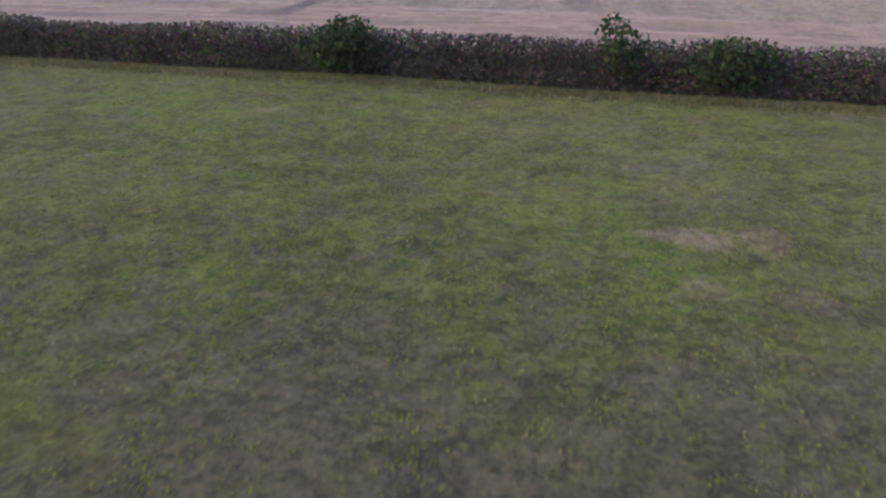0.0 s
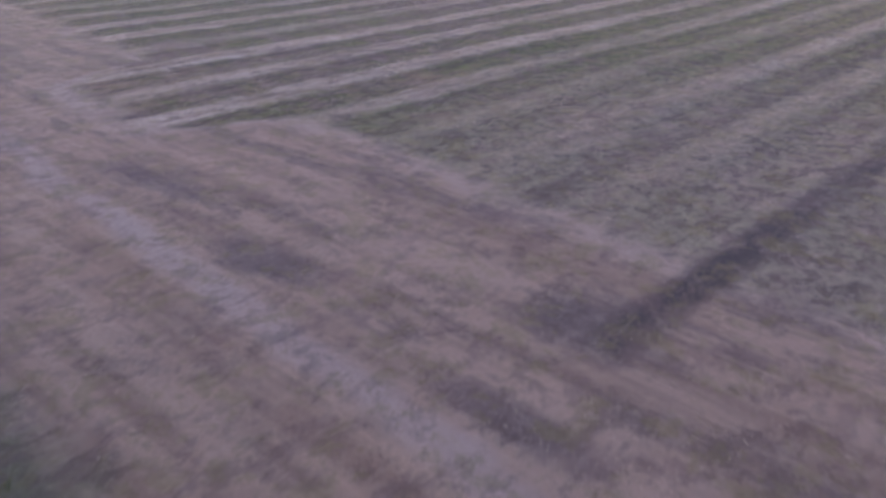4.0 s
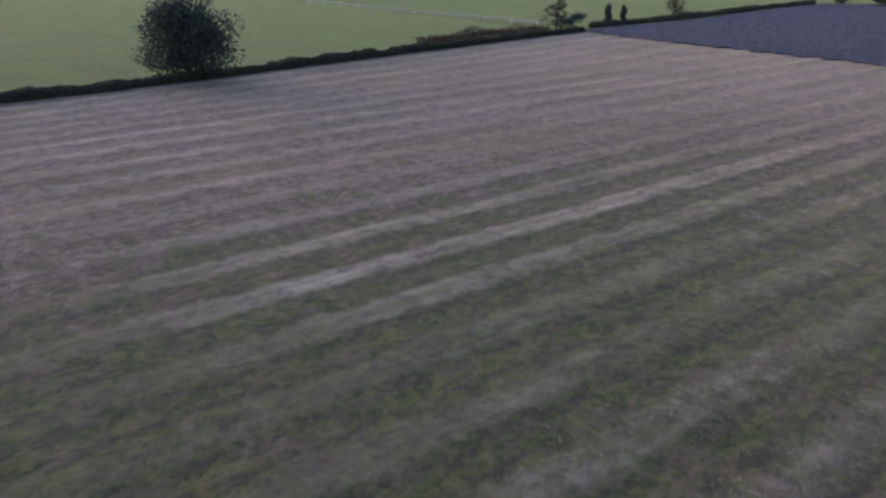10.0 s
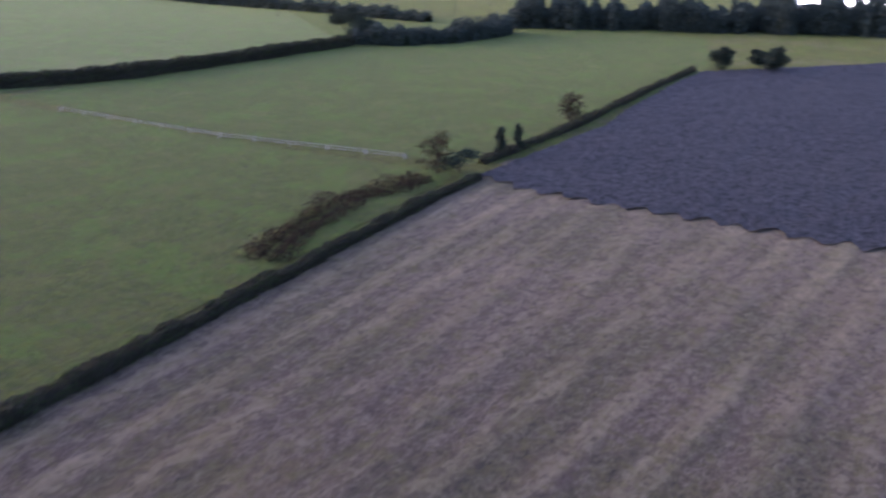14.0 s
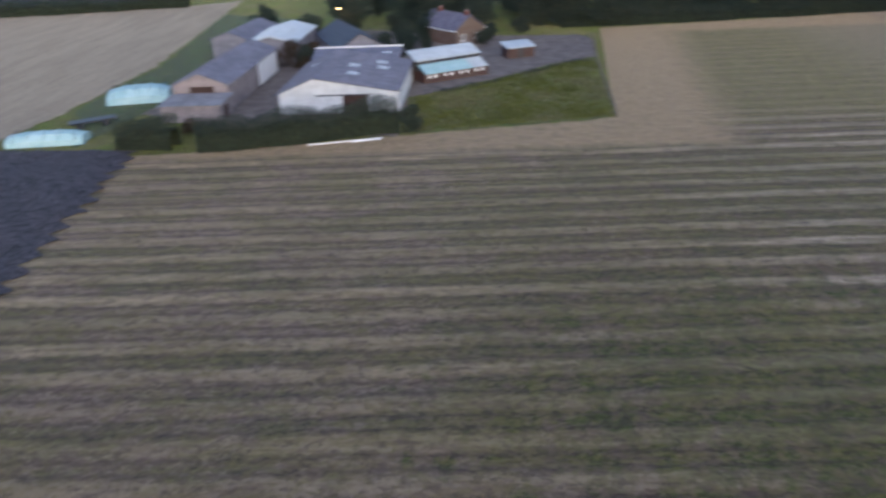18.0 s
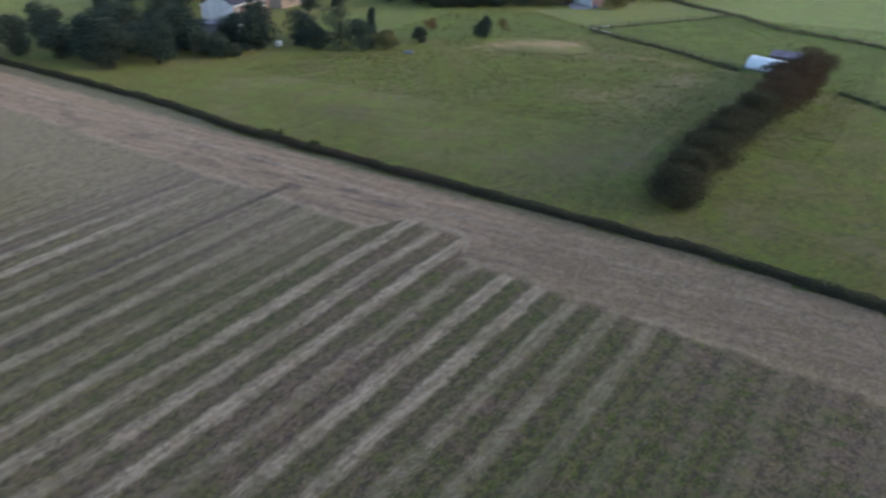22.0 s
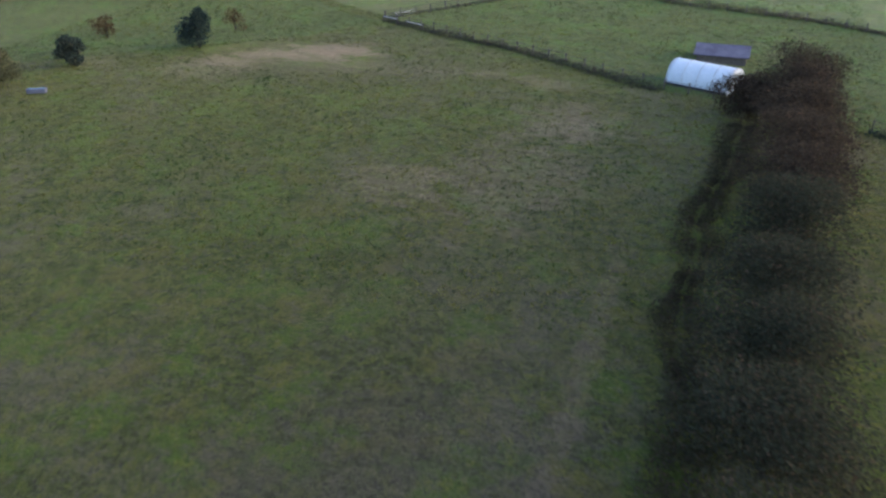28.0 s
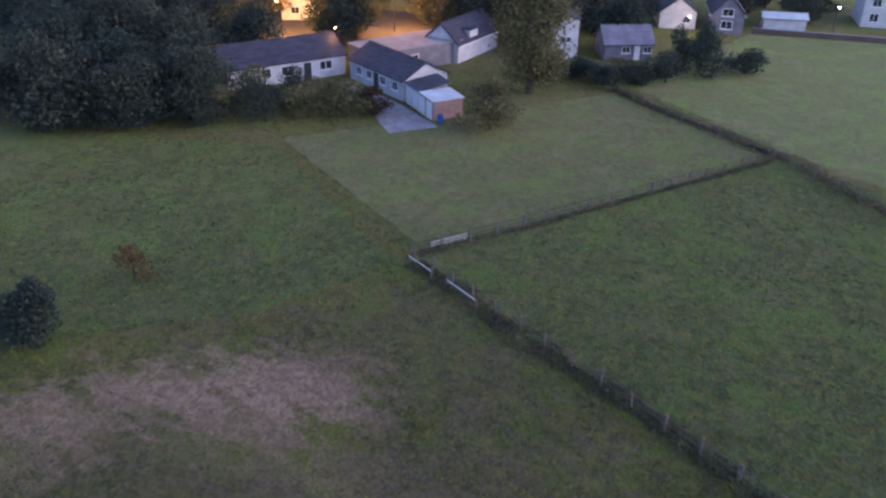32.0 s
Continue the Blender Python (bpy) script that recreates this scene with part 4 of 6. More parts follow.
hedge("meadow_scrub", [(-123.0, 114), (-126.8, 122), (-128.4, 130), (-127.6, 138)], 0.7, 3.8, "low brown scrub beside the meadow hedge", 260, 0.1, BROWN_LEAF, 26, 1.0, "scrub", core=False, gaps=0.3)
# ---------- trees and bushes ----------
def field_tree(x, y, h, w, label, **kw):
    return tree("tree", pose(x, y, 0, 0, 0, (x * 37 + y * 11) % 360), h, w, label, **kw)


def bush(x, y, h, w, label, **kw):
    kw = {"clumps": 700, "size": 0.13, "low": 0.15, "lumps": 6, "category": "bush", **kw}
    return tree("bush", pose(x, y, 0, 0, 0, (x * 53 + y * 7) % 360), h, w, label, **kw)


field_tree(-114.7, 81.5, 7.8, 8.4, "round dark field maple in the hedge", clumps=15000, size=0.12, low=0.4, seed=4, lumps=22)
THORNS = [(-51.3, 14.4, 3.6), (-51.0, 12.2, 4.4), (-50.2, 6.5, 4.6), (-50.1, 0, 4.8), (-50.3, -6.5, 5.2), (-50.6, -13, 5.0), (-51.0, -19.5, 5.8), (-51.8, -26, 5.4), (-52.3, -32.5, 6.0), (-52.6, -39, 6.0), (-52.7, -45, 6.0), (-53.0, -50.5, 6.4), (-48.8, -47.2, 4.2)]
for i, (x, y, h) in enumerate(THORNS):
    field_tree(x, y, h, 7.0 if y > 3 or x > -49 else 8.6, "dense dark thorn tree in a row", clumps=17000, size=0.07, low=0.2, leaf=THORN_LEAF if y > -22 else BROWN_LEAF, seed=20 + i, group="row of thorn trees", lumps=24)
for i, (x, y, h, w, leaf) in enumerate(((-128, 140.5, 4.6, 4.5, BROWN_LEAF),
                                        (-126.4, 142, 2.6, 4.5, DARK_LEAF), (-127, 150, 3.6, 1.6, TREE_LEAF), (-126.8, 153.5, 3.2, 1.4, TREE_LEAF), (-128.8, 168, 4.8, 4.6, BROWN_LEAF))):
    bush(x, y, h, w, "ragged hawthorn bush beside the meadow hedge", clumps=1100, size=0.11, leaf=leaf, seed=60 + i, group="hedgerow bushes")
for i, (x, y, h, w) in enumerate(((-130.5, 224, 4.2, 5.0), (-122.5, 228, 4.4, 5.0), (-126.5, 231, 3.4, 4.0))):
    field_tree(x, y, h, w, "dark bushy tree at the end of the ploughed land", clumps=2600, size=0.17, low=0.3, seed=70 + i)

# bushes standing in the pasture and by the gardens
bush(11.5, -54.3, 5.0, 5.4, "dark green rounded young tree in the pasture", clumps=4200, size=0.12, leaf=DARK_LEAF, seed=81, pointed=0.4, lumps=9)
bush(12.0, -62.8, 3.2, 3.6, "small russet-leaved bush in the grass", clumps=800, size=0.09, leaf=RUSSET_LEAF, seed=82)
bush(24.8, -55.0, 3.2, 4.4, "sparse brown bush in the grass", clumps=900, size=0.1, leaf=RUSSET_LEAF, seed=83)
for i, (x, y, h, w, leaf) in enumerate(((40.6, -30.4, 7.6, 8.4, DARK_LEAF), (38.4, -28.6, 4.4, 5.5, DARK_LEAF), (29.4, -29.4, 9.6, 8.6, TREE_LEAF), (25.4, -31.0, 7.0, 6.6, DARK_LEAF), (26.2, -35.7, 8.4, 2.4, DARK_LEAF), (22.2, -34.4, 4.0, 6.4, OLIVE_LEAF),
                                        (33.6, -28.4, 4.4, 6.0, TREE_LEAF), (20.0, -43.4, 3.6, 3.4, TREE_LEAF), (43.5, -18.0, 2.0, 4.0, DARK_LEAF), (43.5, -14.6, 2.8, 4.5, TREE_LEAF), (43.5, -11.7, 4.0, 5.0, DARK_LEAF), (42.5, -35.7, 5.0, 4.5, TREE_LEAF))):
    field_tree(x, y, h, w, "dark garden tree at the pasture edge", clumps=4200, size=0.13, low=0.3, leaf=leaf, seed=90 + i, group="garden trees")

WOOD = []
for i in range(5):
    WOOD.append(tree("tree", pose(82 + i * 0.5, 12 + i * 17, 0, 0, 0, i * 70), 6.5 + i * 0.5, 7.5, "dark leafy tree in the field boundary", clumps=6500, size=0.14, low=0.3, lumps=13, leaf=(TREE_LEAF, DARK_LEAF)[i % 2], seed=110 + i, group="boundary trees"))
rng_wood = random.Random(5)
COPSE = [(79, 6), (81, 19), (80, 26), (81.5, 33), (80, 40), (81, 52), (79.5, 58), (80, 69), (79, 75), (77, 83), (76, 90), (88, 10), (90, 22), (91, 34), (90, 46), (91, 58), (89, 68), (88, 78), (86, 88), (97, 15), (99, 30), (100, 45), (100, 60), (99, 75), (97, 88), (84, 97), (92, 98), (101, 100),
         (78, 96), (76, 108), (82, 112), (90, 118), (84, 122), (94, 110), (104, 118), (112, 128), (98, 130), (78, 118), (86, 136), (110, 105), (112, 85), (112, 62), (112, 40), (112, 20), (70, 3), (62, 2), (54, 3.5), (50, -4), (58, -5), (66, -6), (47.5, -13), (54, -13), (63, -14), (44.5, -21), (50, -22),
         (74, -14), (82, -4), (92, -8), (76, -26), (86, -22), (96, -26), (84, -36), (94, -44), (88, -52), (100, -60), (92, -68), (98, -78), (86, -84), (92, -94), (84, -104), (76, -108), (68, -104), (60, -100), (52, -96), (104, -70), (110, -88), (108, -100), (116, -78), (120, -96), (98, -108), (106, -112), (112, -62), (118, -110), (126, -86), (102, -52), (110, -46),
         (96, -98), (88, -114), (78, -120), (66, -116), (56, -110)]
for x, y in COPSE:
    src = WOOD[rng_wood.randrange(5)]
    k = rng_wood.uniform(0.95, 1.35)
    copy_thing(src, pose(x + rng_wood.uniform(-1, 1), y + rng_wood.uniform(-1, 1), 0, 0, 0, rng_wood.uniform(0, 360)) @ Matrix.Diagonal((k * rng_wood.uniform(0.85, 1.15), k, k * rng_wood.uniform(0.85, 1.1), 1)))
for x, y, k in ((44, -86, 1.25), (40, -82, 1.35), (38.5, -88, 1.3), (34, -86, 1.2), (33, -92, 1.25), (29, -90, 1.0), (48, -90, 1.3), (46, -98, 1.3), (54, -104, 1.3), (40, -100, 1.35), (37, -109, 1.2), (33.5, -123, 1.15), (46, -114, 1.3), (20, -133, 1.2), (8, -136, 1.4), (52, -120, 1.4), (36.5, -127, 1.0),
                (-12, -138, 0.55), (4, -146, 1.2), (-24, -172, 0.9), (-45, -178, 0.9), (-16, -176, 1.1), (14, -150, 1.3), (26, -152, 1.3), (32.2, -126.6, 1.05), (50.5, -130, 1.3), (54, -126, 1.35), (58, -121, 1.3), (31, -146, 1.3), (26, -142, 1.1), (37, -141, 1.3)):
    copy_thing(WOOD[(int(x) + int(-y)) % 5], pose(x, y, 0, 0, 0, (x * 31 - y * 17) % 360) @ Matrix.Diagonal((k, k, k, 1)))
for x, y, k in ((63.8, -60.5, 0.7), (72.6, -63.4, 0.55), (60.8, -67.9, 0.6), (55.5, -81.5, 0.75), (47.1, -83.1, 0.8), (92.6, -66.3, 0.6), (112.5, -74.5, 0.9), (103.2, -86.4, 0.8), (73.9, -96.9, 0.7)):
    copy_thing(WOOD[int(x) % 5], pose(x, y, 0, 0, 0, x * 29 % 360) @ Matrix.Diagonal((k, k, k, 1)))
field_tree(2.6, -114.8, 14.5, 11.0, "tall olive-green willow beside the white house", clumps=12000, size=0.17, low=0.5, leaf=OLIVE_LEAF, seed=130, lumps=14)
field_tree(1.8, -101.5, 5.2, 6.8, "rounded brownish-green shrub tree by the garage", clumps=5200, size=0.13, low=0.05, leaf=OLIVE_LEAF, seed=131)
SHRUBS = [(27, -97, 4.6, 6.5, OLIVE_LEAF), (23.4, -99.5, 4.2, 6, TREE_LEAF), (30.5, -94.5, 5.0, 7, TREE_LEAF), (20, -100.5, 3.2, 4.6, OLIVE_LEAF), (-18.5, -134, 3.6, 6.5, DARK_LEAF), (-4, -121.5, 2.6, 5, DARK_LEAF), (-7.5, -124, 2.4, 5.4, TREE_LEAF), (-10.5, -126, 4.2, 6, DARK_LEAF),
          (24, -94, 4.4, 6.5, TREE_LEAF), (20, -96.5, 4.4, 6.5, OLIVE_LEAF), (16.8, -98.6, 3.9, 5.4, OLIVE_LEAF), (28, -91.5, 4.2, 6, OLIVE_LEAF), (14.6, -100.2, 3.2, 4.2, BROWN_LEAF), (-15, -131, 4.6, 7, DARK_LEAF), (-11, -130, 6.4, 4.4, DARK_LEAF), (-13, -134, 6.5, 5, DARK_LEAF),
          (40.5, -80.6, 3.0, 6, DARK_LEAF), (36.6, -83.6, 2.8, 6, TREE_LEAF), (32.6, -86.6, 3.2, 6.5, DARK_LEAF), (28.6, -90, 3.0, 6, TREE_LEAF),
          (-1, -123, 2.8, 5, DARK_LEAF), (-5, -127.5, 2.0, 5, OLIVE_LEAF), (2, -121, 3, 5, DARK_LEAF)]
for i, (x, y, h, w, leaf) in enumerate(SHRUBS):
    bush(x, y, h, w, "dense garden shrub before the houses", clumps=2800, size=0.11, leaf=leaf, seed=140 + i, group="garden shrubs", lumps=8)
for x, y, k in ((11, -136, 1.2), (14, -140, 1.3), (-1, -139, 1.1), (2, -156, 1.3), (-14, -164, 1.0), (-22, -166, 0.9), (20, -142, 1.3), (27, -141, 1.1), (-36, -182, 1.2), (-50, -172, 0.8), (8, -160, 1.3), (-4, -170, 1.2), (33, -95, 1.0)):
    copy_thing(WOOD[(int(x * 3) + int(-y)) % 5], pose(x, y, 0, 0, 0, (x * 23 - y * 19) % 360) @ Matrix.Diagonal((k, k, k, 1)))
# trees round the farmyard and far woods
for x, y, k in ((70, 140, 0.8), (56, 120, 0.55), (72, 124, 0.6), (66, 106, 0.45), (70, 100, 0.5), (54, 117, 0.4), (52, 124, 0.6), (62, 121, 0.6), (66, 118, 0.6), (68, 116, 0.7), (44, 121, 0.4), (60, 107, 0.45), (74, 132, 0.9), (78, 150, 0.8), (44, 136, 0.5)):
    copy_thing(WOOD[int(x) % 5], pose(x, y, 0, 0, 0, x * 13 % 360) @ Matrix.Diagonal((k, k, k, 1)))
bush(5.4, 116.6, 3.6, 4.0, "bright green bush at the end of the hedge", clumps=2600, leaf=TREE_LEAF, seed=160)
for i, (x, y, h, w) in enumerate(((46.6, 139.0, 5.0, 5.0), (47.5, 135.2, 4.2, 5.0), (43.0, 136.0, 2.6, 4.0))):
    bush(x, y, h, w, "rust-brown overgrown shrub between the barns", clumps=2200, size=0.12, leaf=BROWN_LEAF, seed=170 + i, group="shrubs between the barns")
bush(6.5, 143, 2.2, 3.5, "brown faded bush by the barn", clumps=700, leaf=BROWN_LEAF, seed=161)
for i, (x, y) in enumerate(((-212, 134.5), (-216, 137), (-206, 214), (-212, 222), (-222, 230), (-235, 238), (-300, 40))):
    copy_thing(WOOD[i % 5], pose(x, y, 0, 0, 0, i * 47) @ Matrix.Diagonal((0.9, 0.9, 0.6, 1)))


# ---------- buildings ----------
def facing(x, y, dx, dy, z=0.0):
    """A pose at a plan point whose x axis runs along (dx, dy)."""
    return pose(x, y, z, 0, 0, math.degrees(math.atan2(dy, dx)))


def prism(w, l, eaves, ridge, along, at=0.5):
    """The walls under a pitched roof, ridge along x or y."""
    bm = bmesh.new()
    if along == "y":
        ends = [[(0, y, -0.1), (w, y, -0.1), (w, y, eaves), (w * at, y, ridge), (0, y, eaves)] for y in (0, l)]
    else:
        ends = [[(x, 0, -0.1), (x, l, -0.1), (x, l, eaves), (x, l * at, ridge), (x, 0, eaves)] for x in (0, w)]
    a, b = ([bm.verts.new(p) for p in e] for e in ends)
    bm.faces.new(a)
    bm.faces.new(b[::-1])
    for i in range(5):
        bm.faces.new((a[i], b[i], b[(i + 1) % 5], a[(i + 1) % 5]))
    bmesh.ops.recalc_face_normals(bm, faces=bm.faces[:])
    return bm


def roof_slab(p0, p1, q0, q1, thick=0.12):
    """One roof slope between an eaves line p0-p1 and a ridge line q0-q1."""
    bm = bmesh.new()
    p0, p1, q0, q1 = (Vector(v) for v in (p0, p1, q0, q1))
    up = (p1 - p0).cross(q0 - p0).normalized()
    if up.z < 0:
        up = -up
    lo = [bm.verts.new(v) for v in (p0, p1, q1, q0)]
    hi = [bm.verts.new(v + up * thick) for v in (p0, p1, q1, q0)]
    bm.faces.new(lo[::-1])
    bm.faces.new(hi)
    for i in range(4):
        bm.faces.new((lo[i], lo[(i + 1) % 4], hi[(i + 1) % 4], hi[i]))
    bmesh.ops.recalc_face_normals(bm, faces=bm.faces[:])
    return bm


def ribbed_roof(p0, p1, q0, q1, thick, ribs, material, parent, name="roof"):
    """A roof slope with raised ribs, each a piece of its own."""
    roof = part(name, roof_slab(p0, p1, q0, q1, thick), material, parent)
    a, b, c, d = (Vector(v) for v in (p0, p1, q0, q1))
    up = (b - a).cross(c - a).normalized()
    up = -up if up.z < 0 else up
    side = (b - a).normalized() * 0.05
    me = None
    for i in range(ribs):
        t = (i + 0.5) / ribs
        lo = a.lerp(b, t) + up * thick
        hi = c.lerp(d, t) + up * thick
        if me is None:
            bm = bmesh.new()
            run = hi - lo
            v = [bm.verts.new(k) for k in (-side, side, run + side, run - side)]
            w = [bm.verts.new(k.co + up * 0.05) for k in v]
            bm.faces.new(w)
            for k in range(4):
                bm.faces.new((v[k], v[(k + 1) % 4], w[(k + 1) % 4], w[k]))
            bmesh.ops.recalc_face_normals(bm, faces=bm.faces[:])
            me = bpy.data.meshes.new("rib")
            bm.to_mesh(me)
            bm.free()
            me.materials.append(material)
        rib = new("rib", me)
        rib.parent = roof
        rib.location = lo
    return roof


def window(parent, x, z, w, h, y=0.0, side="front", span=0.0, frame_mat=None):
    """A framed window on the front (y = 0), on the left side (x = 0) or on the right side (x = span)."""
    bm = bmesh.new()
    t = 0.09
    for a, b, c, d in ((x, x + w, z, z + t), (x, x + w, z + h - t, z + h), (x, x + t, z + t, z + h - t), (x + w - t, x + w, z + t, z + h - t), (x + w / 2 - 0.035, x + w / 2 + 0.035, z + t, z + h - t)):
        box(a, b, -0.05, 0.03, c, d, bm)
    f = part("window", bm, frame_mat or WHITE_PAINT, parent)
    part("pane", box(x + t, x + w - t, -0.02, 0.02, z + t, z + h - t), GLASS, f)
    part("sill", box(x - 0.08, x + w + 0.08, -0.13, 0.0, z - 0.09, z), frame_mat or WHITE_PAINT, f)
    if side == "left":
        f.matrix_local = Matrix.Translation((0, 0, 0)) @ Matrix.Rotation(radians(-90), 4, "Z") @ Matrix.Translation((-span, 0, 0))
    elif side == "right":
        f.matrix_local = Matrix.Translation((span, 0, 0)) @ Matrix.Rotation(radians(90), 4, "Z")
    return f


def house(name, m, w, l, eaves, ridge, along, wall_mat, roof_mat, label, windows=(), doors=(), chimney=(), at=0.5, over=0.25, ribs=0, gutter=None, left=(), category="house", skylights=()):
    ob = thing(name, m, label, category)
    part("wall", prism(w, l, eaves, ridge, along, at), wall_mat, ob)
    if along == "y":
        k = w * at
        s1, s2 = (ridge - eaves) / k, (ridge - eaves) / (w - k)
        slopes = [((-over, -over, eaves - over * s1), (-over, l + over, eaves - over * s1), (k, -over, ridge), (k, l + over, ridge)),
                  ((w + over, -over, eaves - over * s2), (w + over, l + over, eaves - over * s2), (k, -over, ridge), (k, l + over, ridge))]
        cap = box(k - 0.12, k + 0.12, -over, l + over, ridge + 0.06, ridge + 0.2, bevel=0.03)
    else:
        k = l * at
        s1, s2 = (ridge - eaves) / k, (ridge - eaves) / (l - k)
        slopes = [((-over, -over, eaves - over * s1), (w + over, -over, eaves - over * s1), (-over, k, ridge), (w + over, k, ridge)),
                  ((-over, l + over, eaves - over * s2), (w + over, l + over, eaves - over * s2), (-over, k, ridge), (w + over, k, ridge))]
        cap = box(-over, w + over, k - 0.12, k + 0.12, ridge + 0.06, ridge + 0.2, bevel=0.03)
    for p0, p1, q0, q1 in slopes:
        ribbed_roof(p0, p1, q0, q1, 0.14, ribs, roof_mat, ob)
        if gutter:
            part("gutter", box(min(p0[0], p1[0]) - 0.06, max(p0[0], p1[0]) + 0.06, min(p0[1], p1[1]) - 0.06, max(p0[1], p1[1]) + 0.06, p0[2] - 0.16, p0[2] + 0.04), gutter, ob)
    part("ridge_cap", cap, roof_mat, ob)
    for x, z, ww, hh in windows:
        window(ob, x, z, ww, hh)
    for y, z, ww, hh in left:
        window(ob, y, z, ww, hh, side="left", span=2 * y + ww)
    for x, ww, hh, mat in doors:
        d = part("door", box(x, x + ww, -0.06, 0.02, 0.0, hh, bevel=0.015), mat, ob)
        part("door_frame", box(x - 0.1, x + ww + 0.1, -0.03, 0.015, 0.0, hh + 0.1), WHITE_PAINT if mat is not WHITE_PAINT else DARK_PAINT, ob)
    for x, y, h in chimney:
        c = part("chimney", box(x - 0.3, x + 0.3, y - 0.45, y + 0.45, ridge - 0.9, ridge + h, bevel=0.02), RED_BRICK, ob)
        for dy in (-0.2, 0.2):
            part("chimney_pot", tube([(x, y + dy, ridge + h), (x, y + dy, ridge + h + 0.35)], [0.12, 0.1], 8), PINK_WALL, c)
    for p0, p1, q0, q1, u, v in [(*slopes[k], u, v) for k, u, v in skylights]:
        a, b, c, d = (Vector(t) for t in (p0, p1, q0, q1))
        lo, hi = a.lerp(b, u), a.lerp(b, u + 0.09)
        lo2, hi2 = c.lerp(d, u), c.lerp(d, u + 0.09)
        part("roof_light", roof_slab(lo.lerp(lo2, v) + Vector((0, 0, 0.1)), hi.lerp(hi2, v) + Vector((0, 0, 0.1)), lo.lerp(lo2, v + 0.13) + Vector((0, 0, 0.1)), hi.lerp(hi2, v + 0.13) + Vector((0, 0, 0.1)), 0.09), PALE_ROOF, ob)
    return ob


# the farm
barn = house("barn", facing(14.9, 134.2, -0.4, -15.5), 15.6, 19.4, 2.7, 4.6, "y", BARN_WALL, SHEETING, "white-fronted farm barn with a grey sheet roof", at=0.3, ribs=22, category="barn", skylights=((1, 0.25, 0.55), (1, 0.5, 0.6), (1, 0.72, 0.3), (0, 0.6, 0.5), (1, 0.55, 0.25)))
# flat panel on the wall; the gloom of the doorway is its colour
part("doorway", box(8.4, 11.6, -0.04, 0.03, 0, 2.3), RUSTY_DARK_INSIDE, barn, "rusty brown doorway panel with its dark inside painted on")
part("sliding_rail", box(5.0, 11.9, -0.2, -0.05, 2.35, 2.5), DARK_PAINT, barn)
part("sliding_door", box(5.2, 8.3, -0.12, -0.06, 0.05, 2.35), BARN_WALL, barn)
barn2 = house("barn", facing(18.6, 149.2, -0.3, -7.8), 7.6, 25.4, 3.5, 5.0, "y", PINK_BLOCK, SHEETING, "long pinkish block barn with a sheet roof", ribs=20, category="barn")
part("white_door", box(7.56, 7.7, 14.6, 19.6, 0.0, 3.3), WHITE_PAINT, barn2, "white double doors")
part("white_door", box(7.56, 7.7, 20.0, 25.0, 0.0, 3.3), WHITE_PAINT, barn2, "white double doors")
# no hole here: a panel coloured like the dark inside
part("doorway", box(2.4, 5.6, -0.05, 0.02, 2.45, 3.3), RUSTY_DARK_INSIDE, barn2, "panel painted as a dark opening above the flat roof")
lean = thing("lean_to", facing(12.9, 149.3, -0.3, -7.8), "low flat-roofed pinkish block before the long barn", "shed")
part("wall", box(0, 8.0, 0, 5.5, -0.1, 2.1), PINK_BLOCK, lean)
part("roof", roof_slab((-0.2, -0.2, 2.1), (8.2, -0.2, 2.1), (-0.2, 5.5, 2.4), (8.2, 5.5, 2.4), 0.1), CONCRETE, lean)
# closed panel, its colour standing for the hatch's dark inside
part("hatch", box(7.98, 8.03, 1.4, 3.2, 0.0, 1.7), RUSTY_DARK_INSIDE, lean, "panel painted as a dark open hatch")
rear = house("barn", facing(34.7, 133.3, -0.3, -12.9), 13.0, 6.6, 2.7, 3.7, "x", OLD_BRICK, SHEETING, "low brick shed joined to the back of the barn", at=0.85, ribs=16, category="barn", skylights=((0, 0.35, 0.6), (0, 0.8, 0.5)))
part("fascia", box(-0.3, 13.3, 5.45, 5.62, 3.75, 4.05), WHITE_PAINT, rear, "long white ridge board")
house("barn", facing(49.5, 147.0, -0.3, -8.4), 8.4, 17, 3.3, 4.4, "y", GREY_WALL, PALE_ROOF, "open barn with a pale metal roof", ribs=14, category="barn")
house("barn", facing(57, 155.0, -0.8, -6.5), 6.5, 16, 3.0, 4.2, "y", GREY_WALL, SHEETING, "small barn with a weathered pale roof", ribs=14, category="barn")
house("outbuilding", facing(46, 131, 3, -8), 8.0, 18, 2.4, 4.6, "y", GREY_WALL, SLATE, "low dark-roofed outbuilding behind the barn", category="outbuilding")
house("farmhouse", facing(58.6, 112.0, 3.6, -4.8), 6.2, 11, 2.8, 5.0, "y", OLD_BRICK, HUT_ROOF, "old brick farmhouse with a slate roof and chimneys", windows=((1.0, 0.8, 1.1, 1.1), (4.1, 0.8, 1.1, 1.1)), chimney=((3.1, 0.8, 0.6), (3.1, 8.8, 0.6)), gutter=WHITE_PAINT)

kennel = thing("greenhouse", facing(29.9, 116.0, 5.3, -9.2), "low dark red shed with a glazed lean-to front", "greenhouse")
part("wall", box(0, 10.6, 0, 5.4, -0.1, 1.35), DARK_BRICK, kennel)
part("back_wall", box(0.05, 10.55, 2.5, 5.35, 1.35, 2.75), DARK_PAINT, kennel)
